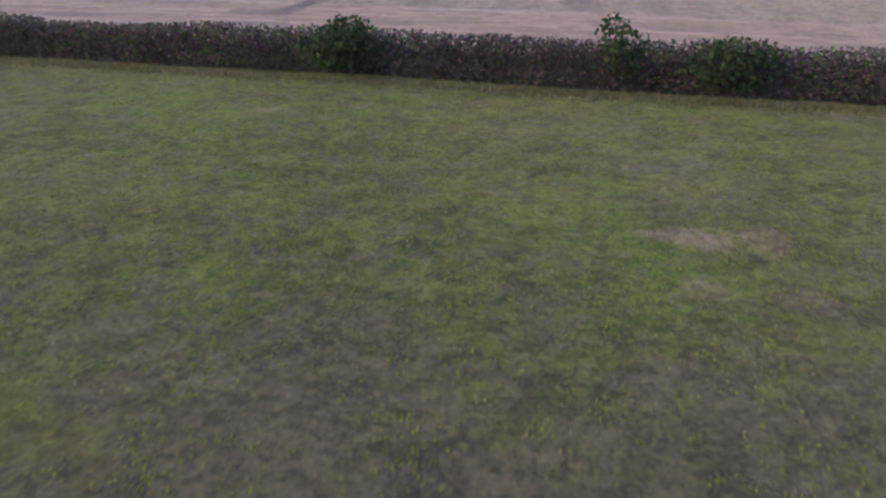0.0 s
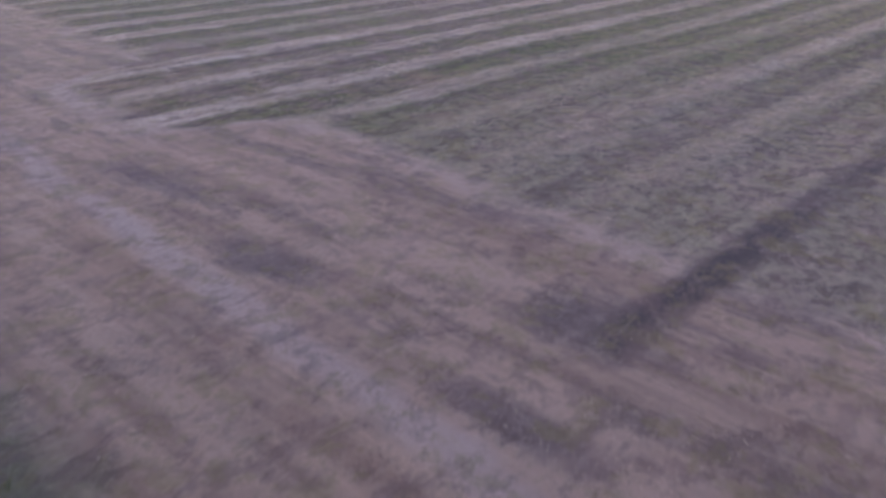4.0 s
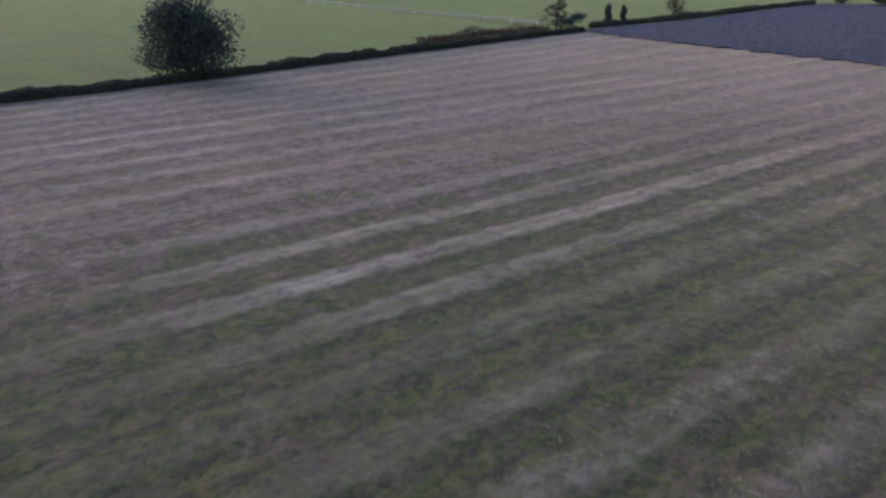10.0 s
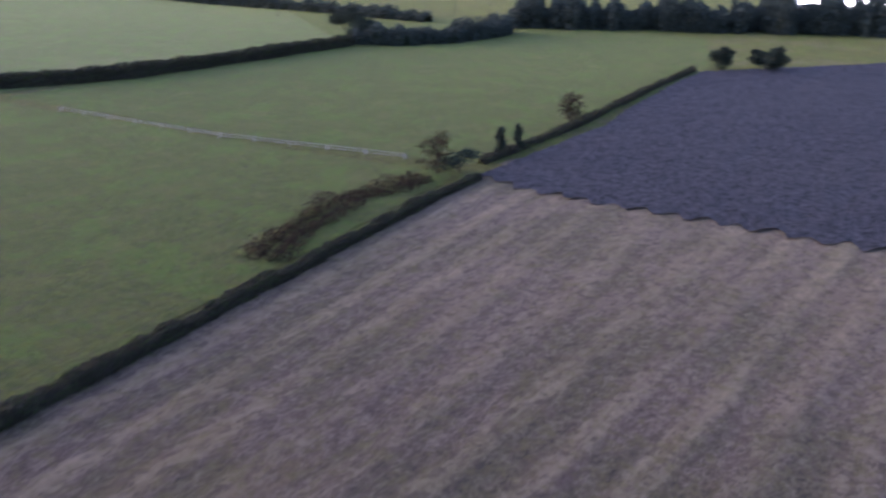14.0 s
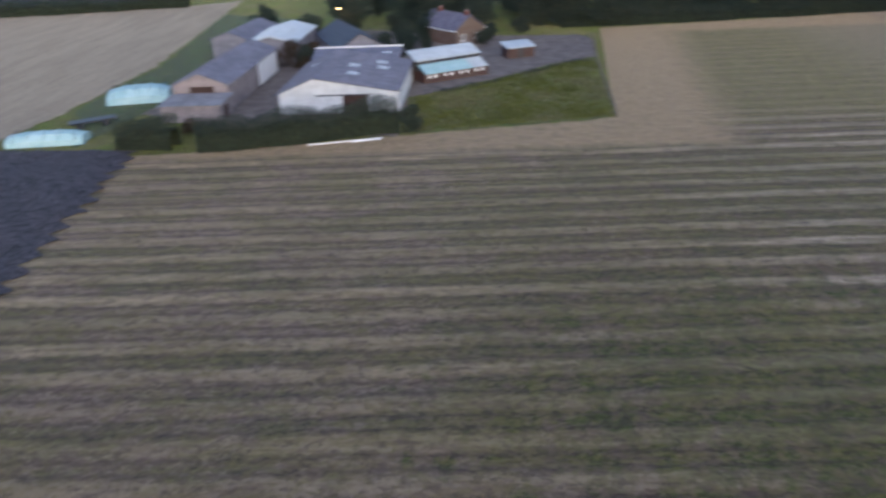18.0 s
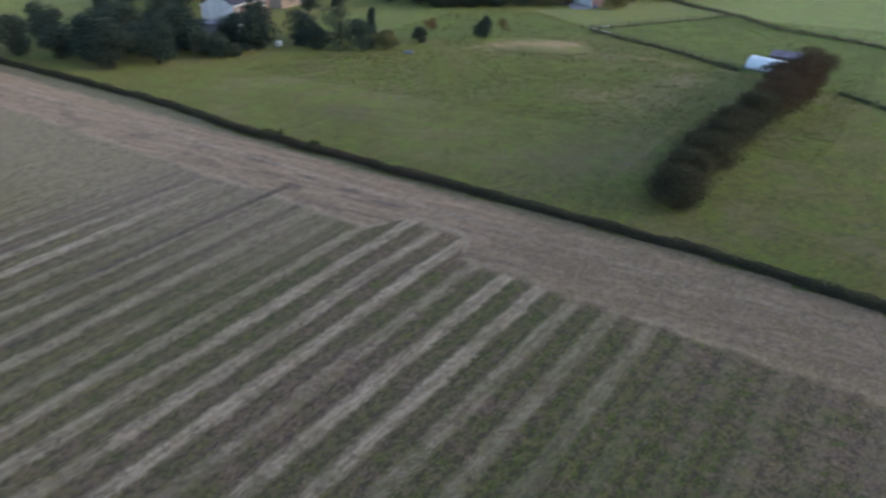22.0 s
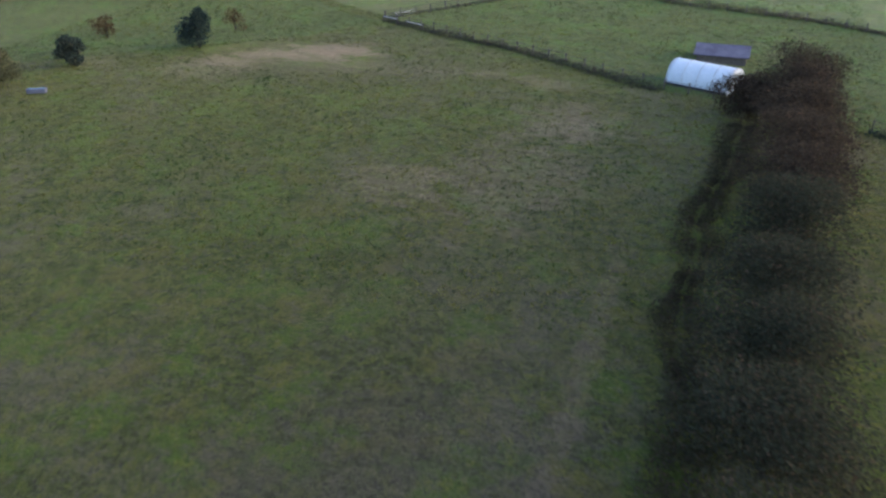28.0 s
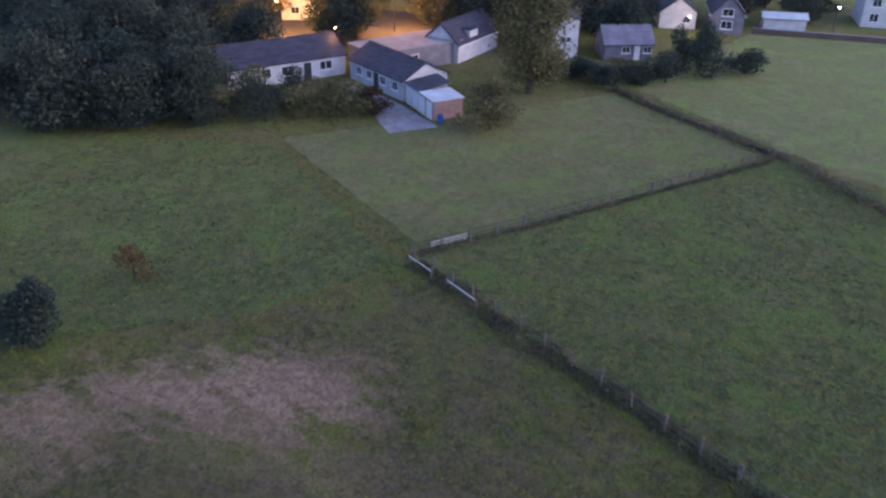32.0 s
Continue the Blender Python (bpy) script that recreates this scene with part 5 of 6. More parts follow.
for i in range(4):
    x = i * 2.63
    ribbed_roof((x + 0.1, -0.15, 1.35), (x + 2.67, -0.15, 1.35), (x + 0.1, 2.5, 2.3), (x + 2.67, 2.5, 2.3), 0.06, 4, PALE_ROOF if i == 3 else AQUA_SHEET, kennel, "glazing")
    for k in (0.5, 1.5):
        part("vent", box(x + k, x + k + 0.42, -0.06, -0.003, 0.75, 1.15), WHITE_PAINT, kennel)
ribbed_roof((-0.2, 2.3, 2.85), (10.8, 2.3, 2.85), (-0.2, 5.6, 3.9), (10.8, 5.6, 3.9), 0.12, 12, PALE_ROOF, kennel, "roof")
shed = thing("shed", facing(46.0, 103.4, 1.6, -4.5), "small dark red shed with a pale roof", "shed")
part("wall", box(0, 4.6, 0, 3.0, -0.1, 1.7), DARK_BRICK, shed)
ribbed_roof((-0.2, -0.3, 1.65), (4.8, -0.3, 1.65), (-0.2, 3.2, 2.2), (4.8, 3.2, 2.2), 0.1, 6, PALE_ROOF, shed, "roof")
part("door", box(1.8, 2.7, -0.05, 0.01, 0, 1.55), DARK_PAINT, shed)


def covered_stack(m, l, w, h, label):
    ob = thing("covered_stack", m, label, "stack")
    bm = bmesh.new()
    n, rows = 14, []
    for i in range(n + 1):
        x = l * i / n
        e = 0.75 + 0.25 * min(1, 4 * min(i, n - i) / n)
        rows.append([bm.verts.new((x, w / 2 + w / 2 * u, h * e * z * (1 + 0.08 * math.sin(i * 2.1 + u * 3)))) for u, z in ((-1, 0), (-0.95, 0.5), (-0.6, 0.9), (0, 1), (0.6, 0.9), (0.95, 0.5), (1, 0))])
    for a, b in zip(rows, rows[1:]):
        for k in range(6):
            bm.faces.new((a[k], b[k], b[k + 1], a[k + 1]))
    bm.faces.new(rows[0])
    bm.faces.new(rows[-1][::-1])
    bmesh.ops.recalc_face_normals(bm, faces=bm.faces[:])
    part("cover", bm, AQUA_SHEET, ob)
    for i in range(5):
        x = l * (i + 0.5) / 5
        part("strap", tube([(x, w * 0.02, h * 0.4), (x, w * 0.2, h * 0.97), (x, w * 0.5, h * 1.05), (x, w * 0.8, h * 0.97), (x, w * 0.98, h * 0.4)], [0.04] * 5, 5), DARK_PAINT, ob)
    return ob


covered_stack(facing(3.2, 165, 0.8, -9.2), 9.2, 3.2, 1.5, "long low stack under a pale aqua sheet")
covered_stack(facing(22.9, 160.5, 1.3, -8.0), 8.5, 5.0, 2.2, "large stack under a pale aqua sheet")
trailer = thing("flat_trailer", facing(10.2, 160, 3.2, -5), "dark flat farm trailer", "trailer")
part("bed", box(0, 5.8, 0, 2.0, 0.7, 0.9, bevel=0.02), DARK_PAINT, trailer)
for x in (1.2, 4.4):
    for y in (0.1, 1.9):
        part("wheel", tube([(x, y - 0.12, 0.36), (x, y + 0.12, 0.36)], [0.36, 0.36], 14), DARK_PAINT, trailer)
pipe = thing("white_pipe", facing(1.3, 128.2, 2.1, -8.6), "long white pipe lying along the hedge foot", "pipe")
part("barrel", tube([(0, -0.9, 0.14), (4.2, -0.95, 0.14), (8.6, -0.9, 0.12)], [0.09, 0.09, 0.09], 10), WHITE_PAINT, pipe)
part("barrel", tube([(5.0, -1.4, 0.12), (8.4, -1.35, 0.1)], [0.08, 0.08], 10), WHITE_PAINT, pipe)

# the houses east of the pasture
W4 = tuple((1.0 + i * 3.6, 3.6, 1.2, 1.25) for i in range(4))
house("brick_house", facing(61.0, -33, 4, -17), 14.5, 8, 5.4, 7.4, "x", RED_BRICK, SLATE, "two-storey red brick house with white windows and fascia", windows=W4 + ((1.2, 0.9, 1.4, 1.4), (8.2, 0.9, 1.4, 1.4), (11.9, 0.9, 1.4, 1.4)), doors=((5.4, 1.0, 2.05, WHITE_PAINT),), gutter=WHITE_PAINT, chimney=((4, 4, 0.8),))
clad = part("gable_cladding", prism(0.06, 8.04, 5.4, 7.38, "x"), WHITE_WALL, bpy.data.objects["brick_house"], "pale rendered gable")
clad.location = (-0.07, -0.02, 0.02)
annex = thing("garden_room", facing(58.0, -27.5, 0.8, -3.6), "flat-roofed grey garden room", "outbuilding")
part("wall", box(0, 4.2, 0, 6.5, -0.1, 2.4), GREY_WALL, annex)
part("roof", box(-0.3, 4.5, -0.4, 6.8, 2.4, 2.62, bevel=0.02), SHEETING, annex)
part("glazed_front", box(0.3, 3.9, -0.04, 0.01, 0.2, 2.2), GLASS, annex)
cover = thing("covered_trailer", facing(56.6, -27.0, 0.9, -5), "grey sheet-covered trailer by the garden hedge", "trailer")
part("cover", box(0, 5.2, 0, 2.0, 0.5, 1.35, bevel=0.3), SHEETING, cover)
for x in (1.4, 3.6):
    part("wheel", tube([(x, -0.06, 0.3), (x, 0.12, 0.3)], [0.3, 0.3], 12), DARK_PAINT, cover)
house("sandy_house", facing(79.4, -60.5, -7, 0.4), 7, 9, 2.8, 5.0, "y", CREAM_WALL, SLATE, "sandy brick house with a blank gable")
house("gabled_bungalow", facing(77.8, -78.8, -6.2, -3.6), 7.2, 20, 2.8, 5.0, "y", CREAM_WALL, SLATE, "long sandy bungalow with a gable window", windows=((1.9, 2.0, 1.3, 1.2),))
water_tank = thing("water_tank", pose(42.3, -26.1, 0), "small white plastic water tank", "tank")
part("body", box(-0.5, 0.5, -0.5, 0.5, 0.12, 1.1, bevel=0.08), WHITE_PAINT, water_tank)
part("pallet", box(-0.55, 0.55, -0.55, 0.55, 0.0, 0.12), TIMBER, water_tank)
part("lid", tube([(0, 0, 1.1), (0, 0, 1.18)], [0.12, 0.12], 10), DARK_PAINT, water_tank)
trough = thing("trough", pose(16.6, -34.1, 0, 0, 0, 25), "grey galvanised water trough in the grass", "trough")
part("tub", box(-0.9, 0.9, -0.3, 0.3, 0.05, 0.5, bevel=0.05), SHEETING, trough)
part("water", box(-0.8, 0.8, -0.22, 0.22, 0.495, 0.504), GLASS, trough)

# the bungalows at the south end
house("bungalow", facing(33, -99, -8.2, -12.7), 15.1, 7, 2.4, 4.2, "x", WHITE_WALL, SLATE, "long white rendered bungalow with a slate roof", windows=((2.0, 0.9, 1.2, 1.1), (4.6, 0.9, 1.2, 1.1), (7.0, 0.9, 1.6, 1.1), (11.8, 0.9, 1.6, 1.1)), doors=((9.8, 0.95, 2.0, DARK_PAINT),))
long_house = house("cottage", facing(13.7, -105.4, -2.8, -5.3), 6.0, 11, 2.3, 3.8, "y", WHITE_WALL, SLATE, "long low white cottage with a dark roof")
for y in (1.0, 3.4, 6.2, 8.4):
    window(long_house, -y - 1.1, 0.9, 1.1, 1.0, side="left", span=0.0)
part("side_door", box(-0.05, 0.01, 4.9, 5.8, 0, 1.95), DARK_PAINT, long_house)
garage = thing("garage", facing(8.0, -101.2, -2.1, -2.7), "white and pink garage with a stepped roof", "garage")
part("wall", box(0, 3.4, 0.0, 3.2, -0.1, 2.0), PINK_WALL, garage, "pink end wall")
part("wall", box(0.02, 3.6, 3.2, 6.8, -0.1, 2.15), WHITE_WALL, garage)
part("roof", roof_slab((-0.15, -0.2, 2.05), (3.55, -0.2, 2.05), (-0.15, 3.2, 2.2), (3.55, 3.2, 2.2), 0.08), PALE_ROOF, garage)
part("roof", roof_slab((-0.2, 3.22, 2.2), (-0.2, 6.85, 2.2), (3.8, 3.22, 2.7), (3.8, 6.85, 2.7), 0.1), SLATE, garage)
for y in (0.3, 2.0, 3.7, 5.2):
    part("garage_door", box(-0.05, 0.0, y, y + 1.35, 0.0, 1.85, bevel=0.01), WHITE_PAINT, garage)
barrel = thing("blue_barrel", pose(7.1, -101.0, 0), "blue plastic barrel against the pink wall", "barrel")
part("drum", tube([(0, 0, 0), (0, 0, 0.25), (0, 0, 0.65), (0, 0, 0.9)], [0.27, 0.31, 0.31, 0.27], 14), BLUE_PLASTIC, barrel)
flat = thing("flat_roof_extension", facing(20.6, -112.2, -2.8, -5.3), "flat grey-roofed extension behind the cottage", "building")
part("wall", box(0, 12.5, 0, 6.4, -0.1, 2.6), GREY_WALL, flat)
part("roof", box(-0.2, 12.7, -0.2, 6.6, 2.6, 2.8, bevel=0.03), CONCRETE, flat)
for x in (1.0, 4.4):
    window(flat, x, 0.9, 1.5, 1.1)
gabled = house("gabled_house", facing(19.8, -122.7, -4.9, 0.6), 5.2, 10, 2.4, 4.6, "y", WHITE_WALL, SLATE, "white gabled house with a dark slate roof", gutter=WHITE_PAINT)
dormer = part("dormer", box(3.6, 5.1, 3.0, 5.0, 2.6, 3.6, bevel=0.03), WHITE_WALL, gabled)
part("dormer_roof", box(3.4, 5.3, 2.8, 5.2, 3.6, 3.72), SLATE, dormer)
house("white_house", facing(5.0, -128.8, -4.4, -2.3), 3.6, 8, 5.2, 5.7, "y", WHITE_WALL, SLATE, "narrow white two-storey house end", windows=((1.4, 2.3, 1.3, 0.8),))
house("small_bungalow", facing(-1.3, -132.3, -6.2, -3.6), 6.2, 5, 2.1, 3.8, "x", GREY_WALL, SHEETING, "small bungalow with a pale grey roof", windows=((2.2, 0.9, 1.1, 0.9), (5.0, 0.9, 1.1, 0.9)), doors=((3.8, 0.8, 1.9, WHITE_PAINT),))
house("lit_house", facing(-3.6, -153.6, -5.0, -1.6), 5.2, 8, 2.4, 4.4, "y", WHITE_WALL, SLATE, "bungalow with a warmly lit white gable", windows=((3.4, 0.9, 1.0, 1.0),))
house("gable_front_house", facing(-11, -153.5, -4, -1), 4.4, 8, 3.0, 5.4, "y", GREY_WALL, SLATE, "house with white bargeboards and a bay", windows=((1.3, 2.6, 1.6, 1.1), (1.3, 0.8, 1.6, 1.2)), gutter=WHITE_PAINT)
house("low_white_shed", facing(-17.5, -160, -5.5, -1.4), 6, 3, 1.7, 2.2, "x", WHITE_WALL, PALE_ROOF, "low white garden shed", category="shed")
house("large_white_house", facing(-30.5, -169, -8, -1.6), 9, 7, 4.8, 7.0, "x", WHITE_WALL, SLATE, "large white rendered house", windows=((1.0, 3.0, 1.3, 1.2), (4.0, 3.0, 1.3, 1.2), (6.8, 3.0, 1.3, 1.2), (1.0, 0.8, 1.3, 1.3), (6.8, 0.8, 1.3, 1.3)))
polygon("concrete_yard", [(10.4, -95.8), (6.8, -99.8), (13.8, -104.6), (23, -109.5), (21, -104.5), (16.6, -102.6)], 0.04, CONCRETE, "pale concrete yard beside the garage", "yard", 0.1, 31)
polygon("street", [(20, -132), (28, -124), (48, -116), (60, -118), (66, -142), (26, -146)], 0.04, ASPHALT, "asphalt street behind the bungalows", "road", 0.0, 32)
house("street_house", facing(47.8, -131.4, -6.5, -3.5), 7.4, 6, 3.4, 5.4, "x", WHITE_WALL, SLATE, "pale house beside the lamplit street", windows=((1.5, 0.9, 1.3, 1.1), (6.5, 0.9, 1.3, 1.1)))
wall_stub = thing("garden_wall", facing(-16.4, -156.6, -19, -3), "low dull brick garden wall with grey coping", "wall")
part("wall", box(0, 30, 0, 0.3, -0.1, 0.75), OLD_BRICK, wall_stub)
part("coping", box(-0.03, 30.03, -0.05, 0.35, 0.75, 0.82), CONCRETE, wall_stub)


# ---------- polytunnel ----------
def polytunnel(m, l, w, h):
    ob = thing("polytunnel", m, "white polythene tunnel behind the fence", "polytunnel")
    bm, n = bmesh.new(), 16
    rows = []
    for i in range(11):
        sag = 1 - 0.02 * math.sin(math.pi * (i % 2))
        rows.append([bm.verts.new((l * i / 10, w / 2 - w / 2 * math.cos(math.pi * k / n), h * sag * math.sin(math.pi * k / n) ** 0.8)) for k in range(n + 1)])
    for a, b in zip(rows, rows[1:]):
        for k in range(n):
            bm.faces.new((a[k], a[k + 1], b[k + 1], b[k]))
    bm.faces.new(rows[0][::-1])
    bm.faces.new(rows[-1])
    bmesh.ops.recalc_face_normals(bm, faces=bm.faces[:])
    for f in bm.faces:
        f.smooth = len(f.verts) == 4
    part("cover", bm, FILM, ob)
    for i in range(5):
        x = l * (0.02 + 0.24 * i)
        pts = [(x, w / 2 - (w / 2 + 0.02) * math.cos(math.pi * k / n), (h + 0.02) * math.sin(math.pi * k / n) ** 0.8) for k in range(n + 1)]
        part("hoop", tube(pts, [0.03] * len(pts), 5), PALE_RAIL, ob)
    part("base_rail", box(0, l, -0.06, 0.0, 0.0, 0.25), DARK_PAINT, ob)
    part("door", box(-0.05, -0.01, w / 2 - 0.5, w / 2 + 0.5, 0.0, 1.7), PALE_RAIL, ob)
    return ob


polytunnel(facing(-40.9, -54.9, -5.4, 2.3), 6.4, 3.6, 2.2)
hut = thing("hut", facing(-43.2, -63.8, -6, 0.2), "low weathered hut with a grey roof", "shed")
part("wall", box(0, 5.0, 0, 4.5, -0.1, 0.85), TIMBER, hut)
part("roof", roof_slab((-0.3, -0.3, 0.85), (5.3, -0.3, 0.85), (-0.3, 2.3, 1.5), (5.3, 2.3, 1.5), 0.1), HUT_ROOF, hut)
part("roof", roof_slab((-0.3, 4.8, 0.85), (5.3, 4.8, 0.85), (-0.3, 2.3, 1.5), (5.3, 2.3, 1.5), 0.1), HUT_ROOF, hut)


# ---------- fences ----------
POST_MESH = {}


def fence(line, label, spacing=2.4, height=1.1, rails=(0.45, 0.95), rail_mat=None, rail_r=0.02, post_mat=None):
    ob = thing("fence", Matrix.Identity(4), label, "fence")
    key = (height, post_mat or TIMBER)
    if key not in POST_MESH:
        bm = box(-0.06, 0.06, -0.06, 0.06, -0.2, height, bevel=0.015)
        me = bpy.data.meshes.new("post")
        bm.to_mesh(me)
        bm.free()
        me.materials.append(post_mat or TIMBER)
        POST_MESH[key] = me
    r = random.Random(len(line) * 7 + int(line[0][0]))
    for (x0, y0), (x1, y1) in zip(line, line[1:]):
        d = math.hypot(x1 - x0, y1 - y0)
        n = max(1, round(d / spacing))
        for i in range(n + 1):
            p = new("post", POST_MESH[key])
            p.parent = ob
            p.matrix_local = pose(x0 + (x1 - x0) * i / n, y0 + (y1 - y0) * i / n, r.uniform(-0.1, 0.05), r.uniform(-3, 3), r.uniform(-3, 3), r.uniform(0, 90))
        for z in rails:
            part("rail", tube([(x0 + (x1 - x0) * i / n, y0 + (y1 - y0) * i / n, z + r.uniform(-0.04, 0.04)) for i in range(n + 1)], [rail_r] * (n + 1), 4), rail_mat or TIMBER, ob)
    return ob


fence([(-3.4, -74.2), (-9, -82), (-16.4, -93), (-24.8, -105.4)], "dark post and rail fence between the paddocks", 2.2, 1.2, (0.35, 0.7, 1.05), rail_r=0.03, rail_mat=TWIG)
fence([(-3.6, -74.0), (-28, -60.8), (-41, -52.8), (-48, -50.4)], "old post fence in the overgrown boundary", 2.4, 1.15, (0.5, 0.95))
fence([(-3.6, -73.2), (-6.0, -71.9)], "pale rail section of the boundary fence", 2.4, 0.75, (0.6,), PALE_RAIL, 0.06)
fence([(-7.4, -71.4), (-10.2, -69.8)], "pale rail section of the boundary fence", 2.4, 0.75, (0.6,), PALE_RAIL, 0.06)
fence([(-24.8, -105.4), (-38, -94), (-55, -87.4), (-70, -77.5)], "post fence beside the meadow hedge", 2.6, 1.15, (0.5, 0.95))
fence([(-24.8, -105.8), (-15, -112.5), (-5, -120.5)], "dark fence running to the houses", 2.2, 1.2, (0.35, 0.7, 1.05), rail_r=0.04, rail_mat=DARK_PAINT)
fence([(-134, 142.8), (-157, 137.2), (-186, 134.3)], "low pale wire fence across the meadow", 5.0, 0.6, (0.3, 0.55), PALE_RAIL, 0.03, PALE_RAIL)
fence([(8.1, 91.8), (35, 90.2), (62.4, 87.8)], "dark wire fence round the yard corner", 2.5, 1.2, (0.3, 0.65, 1.0), DARK_PAINT, 0.02)
fence([(-58.5, -45.6), (-66, -39.2), (-88, -25)], "old post fence in the paddock hedge", 2.6, 1.1, (0.5, 0.95))
metal_gate = thing("gate", facing(-4.1, -75.9, -5.6, -7.8), "pale galvanised field gate lying at the fence corner", "gate")
for z in (0.1, 0.25, 0.4, 0.55):
    part("bar", tube([(0, 0, z), (3.0, 0, z)], [0.03, 0.03], 6), PALE_RAIL, metal_gate)
for x in (0.0, 1.5, 3.0):
    part("upright", tube([(x, 0, 0.0), (x, 0, 0.6)], [0.03, 0.03], 6), PALE_RAIL, metal_gate)


# ---------- street lamps ----------
def street_lamp(x, y, h, mat, power, colour, label="lit street lamp on a steel pole", size=0.22):
    ob = thing("street_lamp", pose(x, y, 0, 0, 0, (x * 17) % 360), label, "street lamp", "street lamps")
    part("pole", tube([(0, 0, -0.1), (0, 0, h - 0.3), (0.25, 0, h), (0.9, 0, h + 0.05)], [0.08, 0.06, 0.05, 0.04], 8), DARK_PAINT, ob)
    bm = bmesh.new()
    bmesh.ops.create_icosphere(bm, subdivisions=2, radius=size)
    bmesh.ops.scale(bm, vec=(1.5, 0.8, 0.55), verts=bm.verts[:])
    bmesh.ops.translate(bm, vec=(1.0, 0, h), verts=bm.verts[:])
    part("lantern", bm, mat, ob)
    if power:
        data = bpy.data.lights.new("street_lamp_light", "POINT")
        data.energy, data.color, data.shadow_soft_size = power, colour, 0.25
        lamp = new("street_lamp_light", data)
        lamp.parent = ob
        lamp.location = (1.0, 0, h - 0.35)
    return ob


AMBER = (1.0, 0.4, 0.04)
street_lamp(29.5, -133, 6, SODIUM, 6500, AMBER)
street_lamp(41.0, -122.0, 5, SODIUM, 6000, AMBER, size=0.14)
street_lamp(27, -114, 5, SODIUM, 60, AMBER, size=0.12)
street_lamp(73, 134, 5.5, SODIUM, 60, AMBER)
street_lamp(-7.6, -150.4, 2.6, WHITE_LAMP, 170, (1.0, 0.7, 0.36), "low lit garden lamp before the gable", 0.14)
street_lamp(-27, -160, 4, WHITE_LAMP, 60, (1.0, 0.85, 0.6))
TOWN = [(-255, 340), (-225, 336), (-200, 345), (-175, 340), (-296, 250), (-284, 252), (-263, 242), (-270, 255), (-257, 257), (-226, 275), (-214, 275), (-203, 282), (15, 296), (11, 286), (4, 270), (8, 282), (32, 290), (41, 287), (-113, 350), (-132, 345), (-55, 345), (-30, 349), (-2, 350)]
for i, (x, y) in enumerate(TOWN):
    street_lamp(x, y, 6, SODIUM if i % 3 else WHITE_LAMP, 0, AMBER, "distant lit street lamp", 0.55)
depot = thing("floodlit_depot", facing(0, 307, 16, 2), "brightly lit white depot at the edge of town", "building")
part("wall", box(0, 18, 0, 10, -0.1, 4.5), WHITE_WALL, depot)
part("roof", box(-0.3, 18.3, -0.3, 10.3, 4.5, 4.8, bevel=0.05), SHEETING, depot)
part("lit_front", box(3, 13, -0.1, 0.0, 0.8, 4.0), WHITE_LAMP, depot, "glaring lit shop front")
sheds = thing("floodlit_sheds", facing(-158, 362, 44, 4), "row of floodlit sheds at the edge of town", "building")
part("wall", box(0, 44, 0, 10, -0.1, 3.6), WHITE_WALL, sheds)
part("roof", box(-0.3, 44.3, -0.3, 10.3, 3.6, 3.9, bevel=0.05), SHEETING, sheds)
for i in range(4):
    part("lit_front", box(1.5 + i * 10.8, 10.5 + i * 10.8, -0.1, 0.0, 1.9, 3.2), WHITE_LAMP, sheds, "glaring lit shed front")
RED_GLOW = glow("red_sign", (1.0, 0.12, 0.12), 6.0)
shop = thing("roadside_shop", facing(82, 292, 12, 0), "low shop with a red lit sign", "building")
part("wall", box(0, 14, 0, 8, -0.1, 3.2), GREY_WALL, shop)
part("roof", box(-0.3, 14.3, -0.3, 8.3, 3.2, 3.5, bevel=0.05), SHEETING, shop)
part("sign", box(1.5, 9.5, -0.12, 0.0, 2.2, 3.0), RED_GLOW, shop, "red lit sign")


# ---------- hedge sprouts and rough grass near the start ----------
bush(-5.6, 19.8, 1.5, 2.8, "green elder bush growing out of the hedge", clumps=1400, size=0.06, leaf=SPROUT_LEAF, seed=201)
bush(0.7, 19.3, 1.85, 1.5, "leafy ash sprout standing above the hedge", clumps=500, size=0.06, leaf=SPROUT_LEAF, seed=202)
bush(3.4, 19.2, 1.35, 3.2, "tangled green bramble in the hedge", clumps=1400, size=0.06, leaf=SPROUT_LEAF, seed=203)


def grass_tufts(name, centres, height, material, label, seed, width=0.011):
    """Blades of rough grass in tufts, as one sheet of stuff."""
    rng = np.random.default_rng(seed)
    n = len(centres)
    blades = 4
    c = np.repeat(centres, blades, 0) + np.c_[rng.normal(0, 4 * width, (n * blades, 2)), np.zeros(n * blades)]
    a = rng.uniform(0, math.tau, n * blades)
    h = height * rng.uniform(0.5, 1.3, n * blades)
    d = np.stack([np.cos(a), np.sin(a), 0 * a], 1)
    lean = np.stack([np.cos(a + 1.6), np.sin(a + 1.6), 0 * a], 1) * (h * rng.uniform(0.2, 0.9, n * blades))[:, None]
    w = width * rng.uniform(0.7, 1.6, n * blades)[:, None]
    v = np.stack([c - d * w, c + d * w, c + lean + np.c_[np.zeros((len(c), 2)), h]], 1).reshape(-1, 3)
    f = np.arange(len(v)).reshape(-1, 3)
    ob = mesh_part(name, quick_mesh(name, v, f), material)
    return tagged(ob, label, "grass", kind="stuff")


BLADE = leaf_material("grass_blades", (0.085, 0.09, 0.022), (0.14, 0.148, 0.036), (0.17, 0.145, 0.09))
TURF_BLADE = leaf_material("turf_blades", (0.12, 0.135, 0.028), (0.2, 0.215, 0.045), (0.22, 0.2, 0.09))
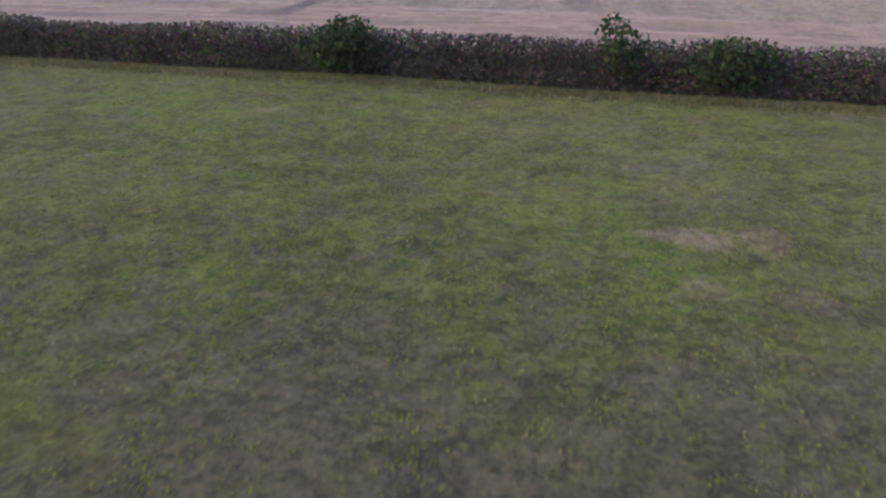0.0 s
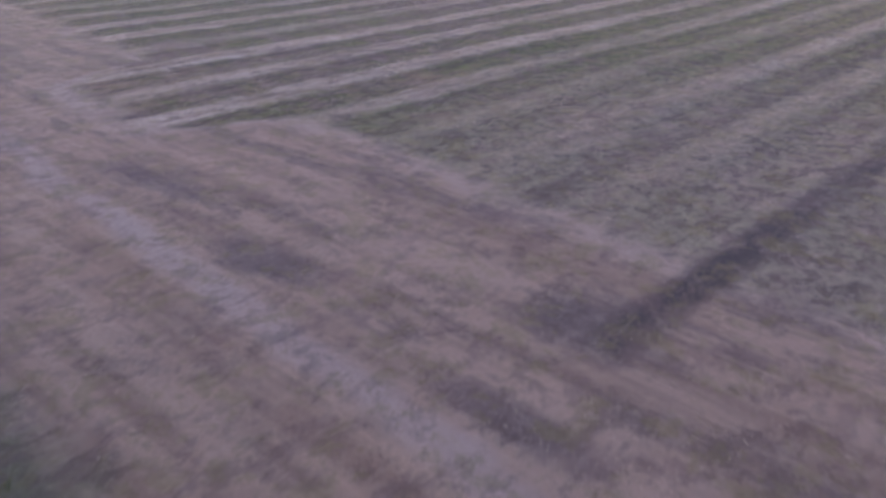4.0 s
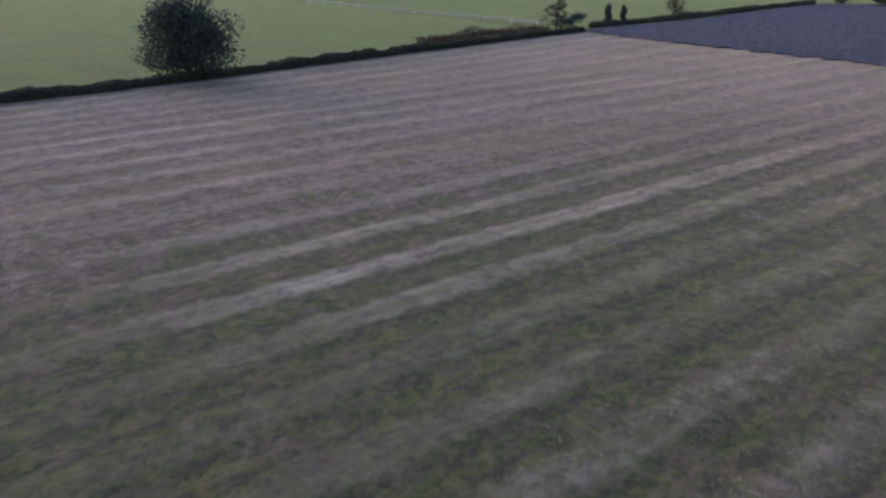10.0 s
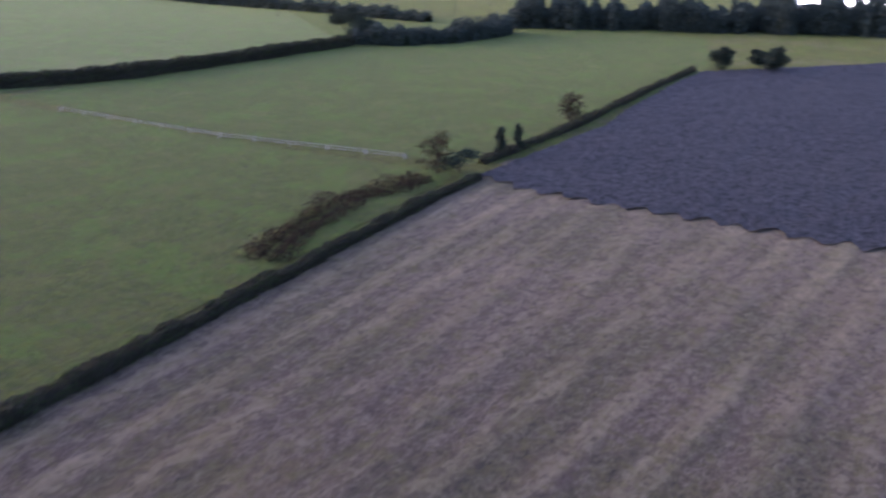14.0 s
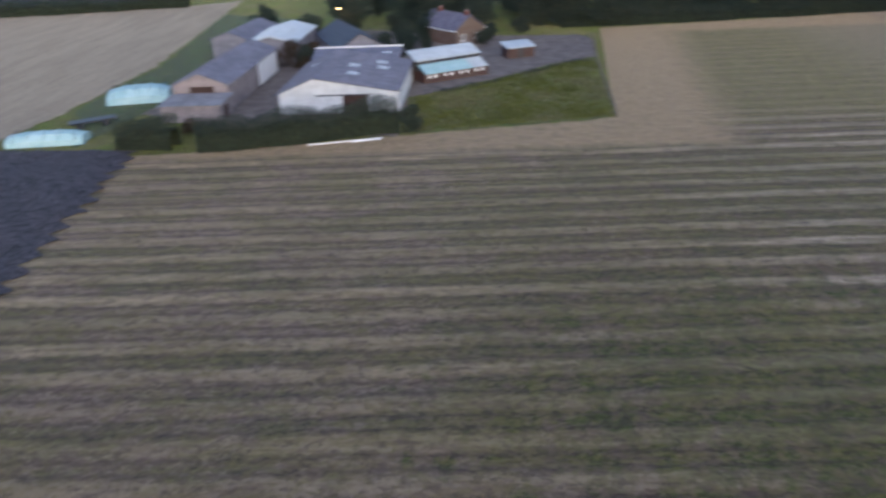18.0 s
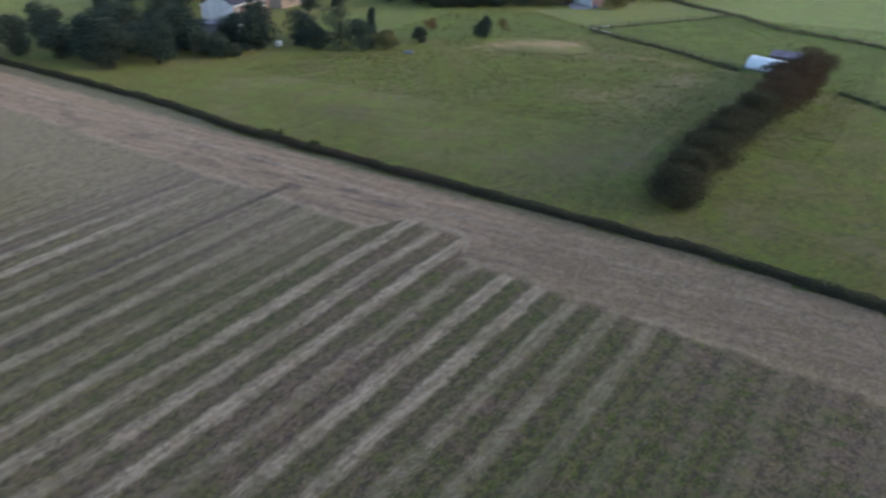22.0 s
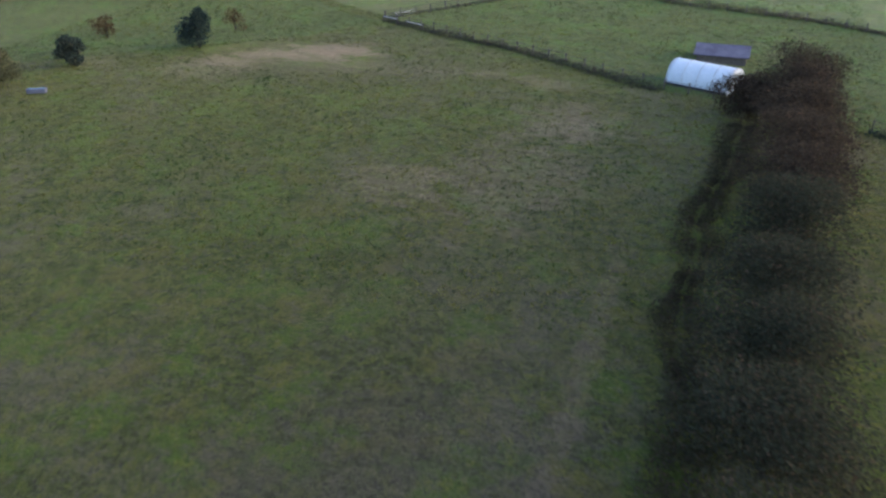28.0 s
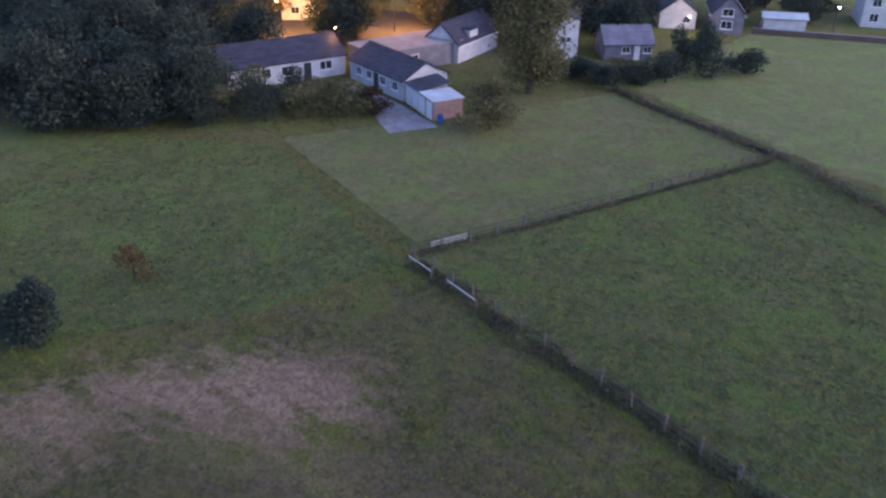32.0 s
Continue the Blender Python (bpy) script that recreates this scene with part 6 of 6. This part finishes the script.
DRY_BLADE = leaf_material("dry_grass_blades", (0.095, 0.09, 0.035), (0.2, 0.185, 0.085), (0.24, 0.2, 0.14))
rg = np.random.default_rng(77)
n = 6000
gx = rg.uniform(-28, 14, n)
gy = hedge_y(gx) - 0.75 - np.abs(rg.normal(0, 0.35, n))
grass_tufts("hedge_foot_grass", np.stack([gx, gy, 0 * gx], 1), 0.1, DRY_BLADE, "dry tall grass along the hedge foot", 2)
gx = rg.uniform(-28, 14, n)
gy = hedge_y(gx) + 0.8 + np.abs(rg.normal(0, 0.25, n))
grass_tufts("hedge_foot_grass", np.stack([gx, gy, 0 * gx], 1), 0.12, BLADE, "green grass strip along the hedge foot", 3)


# rough grass where the walk begins, thinning out on all sides
rg = np.random.default_rng(78)
gx = rg.normal(-2, 7.5, 20000)
gy = rg.uniform(3.0, 18.8, len(gx))
keep = value_noise(gx, gy, 0.6, 31) + 0.5 * value_noise(gx, gy, 2.6, 32) + rg.uniform(-0.35, 0.35, len(gx)) > 0.62
gx, gy = gx[keep], gy[keep]
dry = value_noise(gx, gy, 1.1, 33) + rg.uniform(-0.3, 0.3, len(gx)) > 0.7
for some, mat, label, seed in ((~dry, TURF_BLADE, "short green pasture grass in tufts", 5), (dry, DRY_BLADE, "short bleached grass in tufts", 6)):
    grass_tufts("pasture_grass_blades", np.stack([gx[some], gy[some], 0 * gx[some]], 1), 0.022, mat, label, seed)


rg = np.random.default_rng(81)
gx, gy = rg.uniform(5, 44, 9000), rg.uniform(90, 117, 9000)
keep = inside(gx, gy, [(9, 92), (5, 116), (22, 117), (25, 112.6), (31, 105.6), (40, 96), (44, 89.8)])
gx, gy = gx[keep], gy[keep]
dry = value_noise(gx, gy, 4.0, 45) + rg.uniform(-0.25, 0.25, len(gx))
for some, mat, high, label, seed in ((dry > 0.6, DRY_BLADE, 0.2, "bleached tall weeds in the yard corner", 11), (dry < 0.42, BLADE, 0.3, "green tall weeds in the yard corner", 12)):
    grass_tufts("yard_tussocks", np.stack([gx[some], gy[some], 0.03 + 0 * gx[some]], 1), high, mat, label, seed, 0.06)

# weeds and tussocks that speckle the pasture and the paddocks
WEED_BLADE = leaf_material("weed_blades", (0.042, 0.062, 0.016), (0.07, 0.098, 0.026), (0.085, 0.07, 0.04))
GOLD_BLADE = leaf_material("yellowed_blades", (0.12, 0.12, 0.022), (0.19, 0.18, 0.04), (0.2, 0.15, 0.08))
rg = np.random.default_rng(80)
gx = rg.uniform(-62, 34, 55000)
gy = rg.uniform(-104, -8, len(gx))
wild = 0.8 * value_noise(gx, gy, 9.0, 41) + 0.6 * value_noise(gx, gy, 1.2, 42) + rg.uniform(-0.7, 0.7, len(gx))
mown = inside(gx, gy, [(-4.5, -75), (-24, -106), (-6, -119), (6, -104), (19, -90)])
trodden = np.hypot((gx + 1) / 11, (gy + 54) / 6) < 1
wild = np.where(mown | trodden, 0.7, wild)
for some, mat, high, label, seed in ((wild > 1.0, WEED_BLADE, 0.1, "dark green weeds in tussocks over the pasture", 9), (wild < 0.4, GOLD_BLADE, 0.1, "yellowed grass in tussocks over the pasture", 10)):
    grass_tufts("pasture_tussocks", np.stack([gx[some], gy[some], 0.02 + 0 * gx[some]], 1), high, mat, label, seed, 0.045)


def straw_litter(name, x, y, length, material, label, seed):
    """Loose straws lying nearly flat on the stubble, as one sheet of stuff."""
    rng = np.random.default_rng(seed)
    m = len(x)
    a = rng.normal(math.pi / 2, 0.9, m)
    k = length * rng.uniform(0.5, 1.5, m)
    d = np.stack([np.cos(a), np.sin(a), rng.uniform(-0.1, 0.35, m)], 1) * (k / 2)[:, None]
    w = np.stack([-np.sin(a), np.cos(a), rng.uniform(-0.5, 0.5, m)], 1) * (0.026 * length * rng.uniform(0.7, 1.6, m))[:, None]
    c = np.stack([x, y, stubble_relief(x, y) + rng.uniform(0.02, 0.09, m)], 1)
    v = np.stack([c - d - w, c - d + w, c + d], 1).reshape(-1, 3)
    ob = mesh_part(name, quick_mesh(name, v, np.arange(3 * m).reshape(-1, 3)), material)
    return tagged(ob, label, "straw", kind="stuff")


STRAW = leaf_material("loose_straw", (0.16, 0.125, 0.085), (0.36, 0.29, 0.2), (0.2, 0.17, 0.1))
rs = np.random.default_rng(79)
k = rs.integers(4, 16, 90000)
sy = rs.uniform(34, 78, len(k))
keep = rs.random(len(k)) < np.array(ROW_STRAW)[k - ROW_FIRST] ** 1.5
k, sy = k[keep], sy[keep]
sx = ROW_AT + ROW * k - 0.008 * (sy - 80) + rs.normal(0, 0.55, len(k))
keep = sy > headland_y(sx)
straw_litter("row_straw", sx[keep], sy[keep], 0.22, STRAW, "loose pale straws lying in the rows", 7)
sx = rs.uniform(-38, 14, 30000)
sy = 20.9 - 0.082 * sx + rs.uniform(0, 13, len(sx))
straw_litter("headland_straw", sx, sy, 0.11, STRAW, "short straws scattered over the headland", 8)


# ---------- heaps left in the far stubble ----------
def heap(x, y, w, h, seed):
    rng = random.Random(seed)
    bm = bmesh.new()
    bmesh.ops.create_icosphere(bm, subdivisions=3, radius=1.0)
    for v in bm.verts:
        v.co *= rng.uniform(0.88, 1.1)
        v.co = Vector((v.co.x * w / 2, v.co.y * w * 0.3, max(-0.1, v.co.z * h)))
    ob = part("dung_heap", bm, TWIG)
    ob.matrix_world = pose(x, y, 0.1, 0, 0, -50)
    return tagged(ob, "dark low heap of dung lying on pale stubble", "heap", "heaps in the stubble")


heap(1.2, 213, 3.8, 0.5, 1)
heap(4.2, 199.5, 1.8, 0.3, 2)
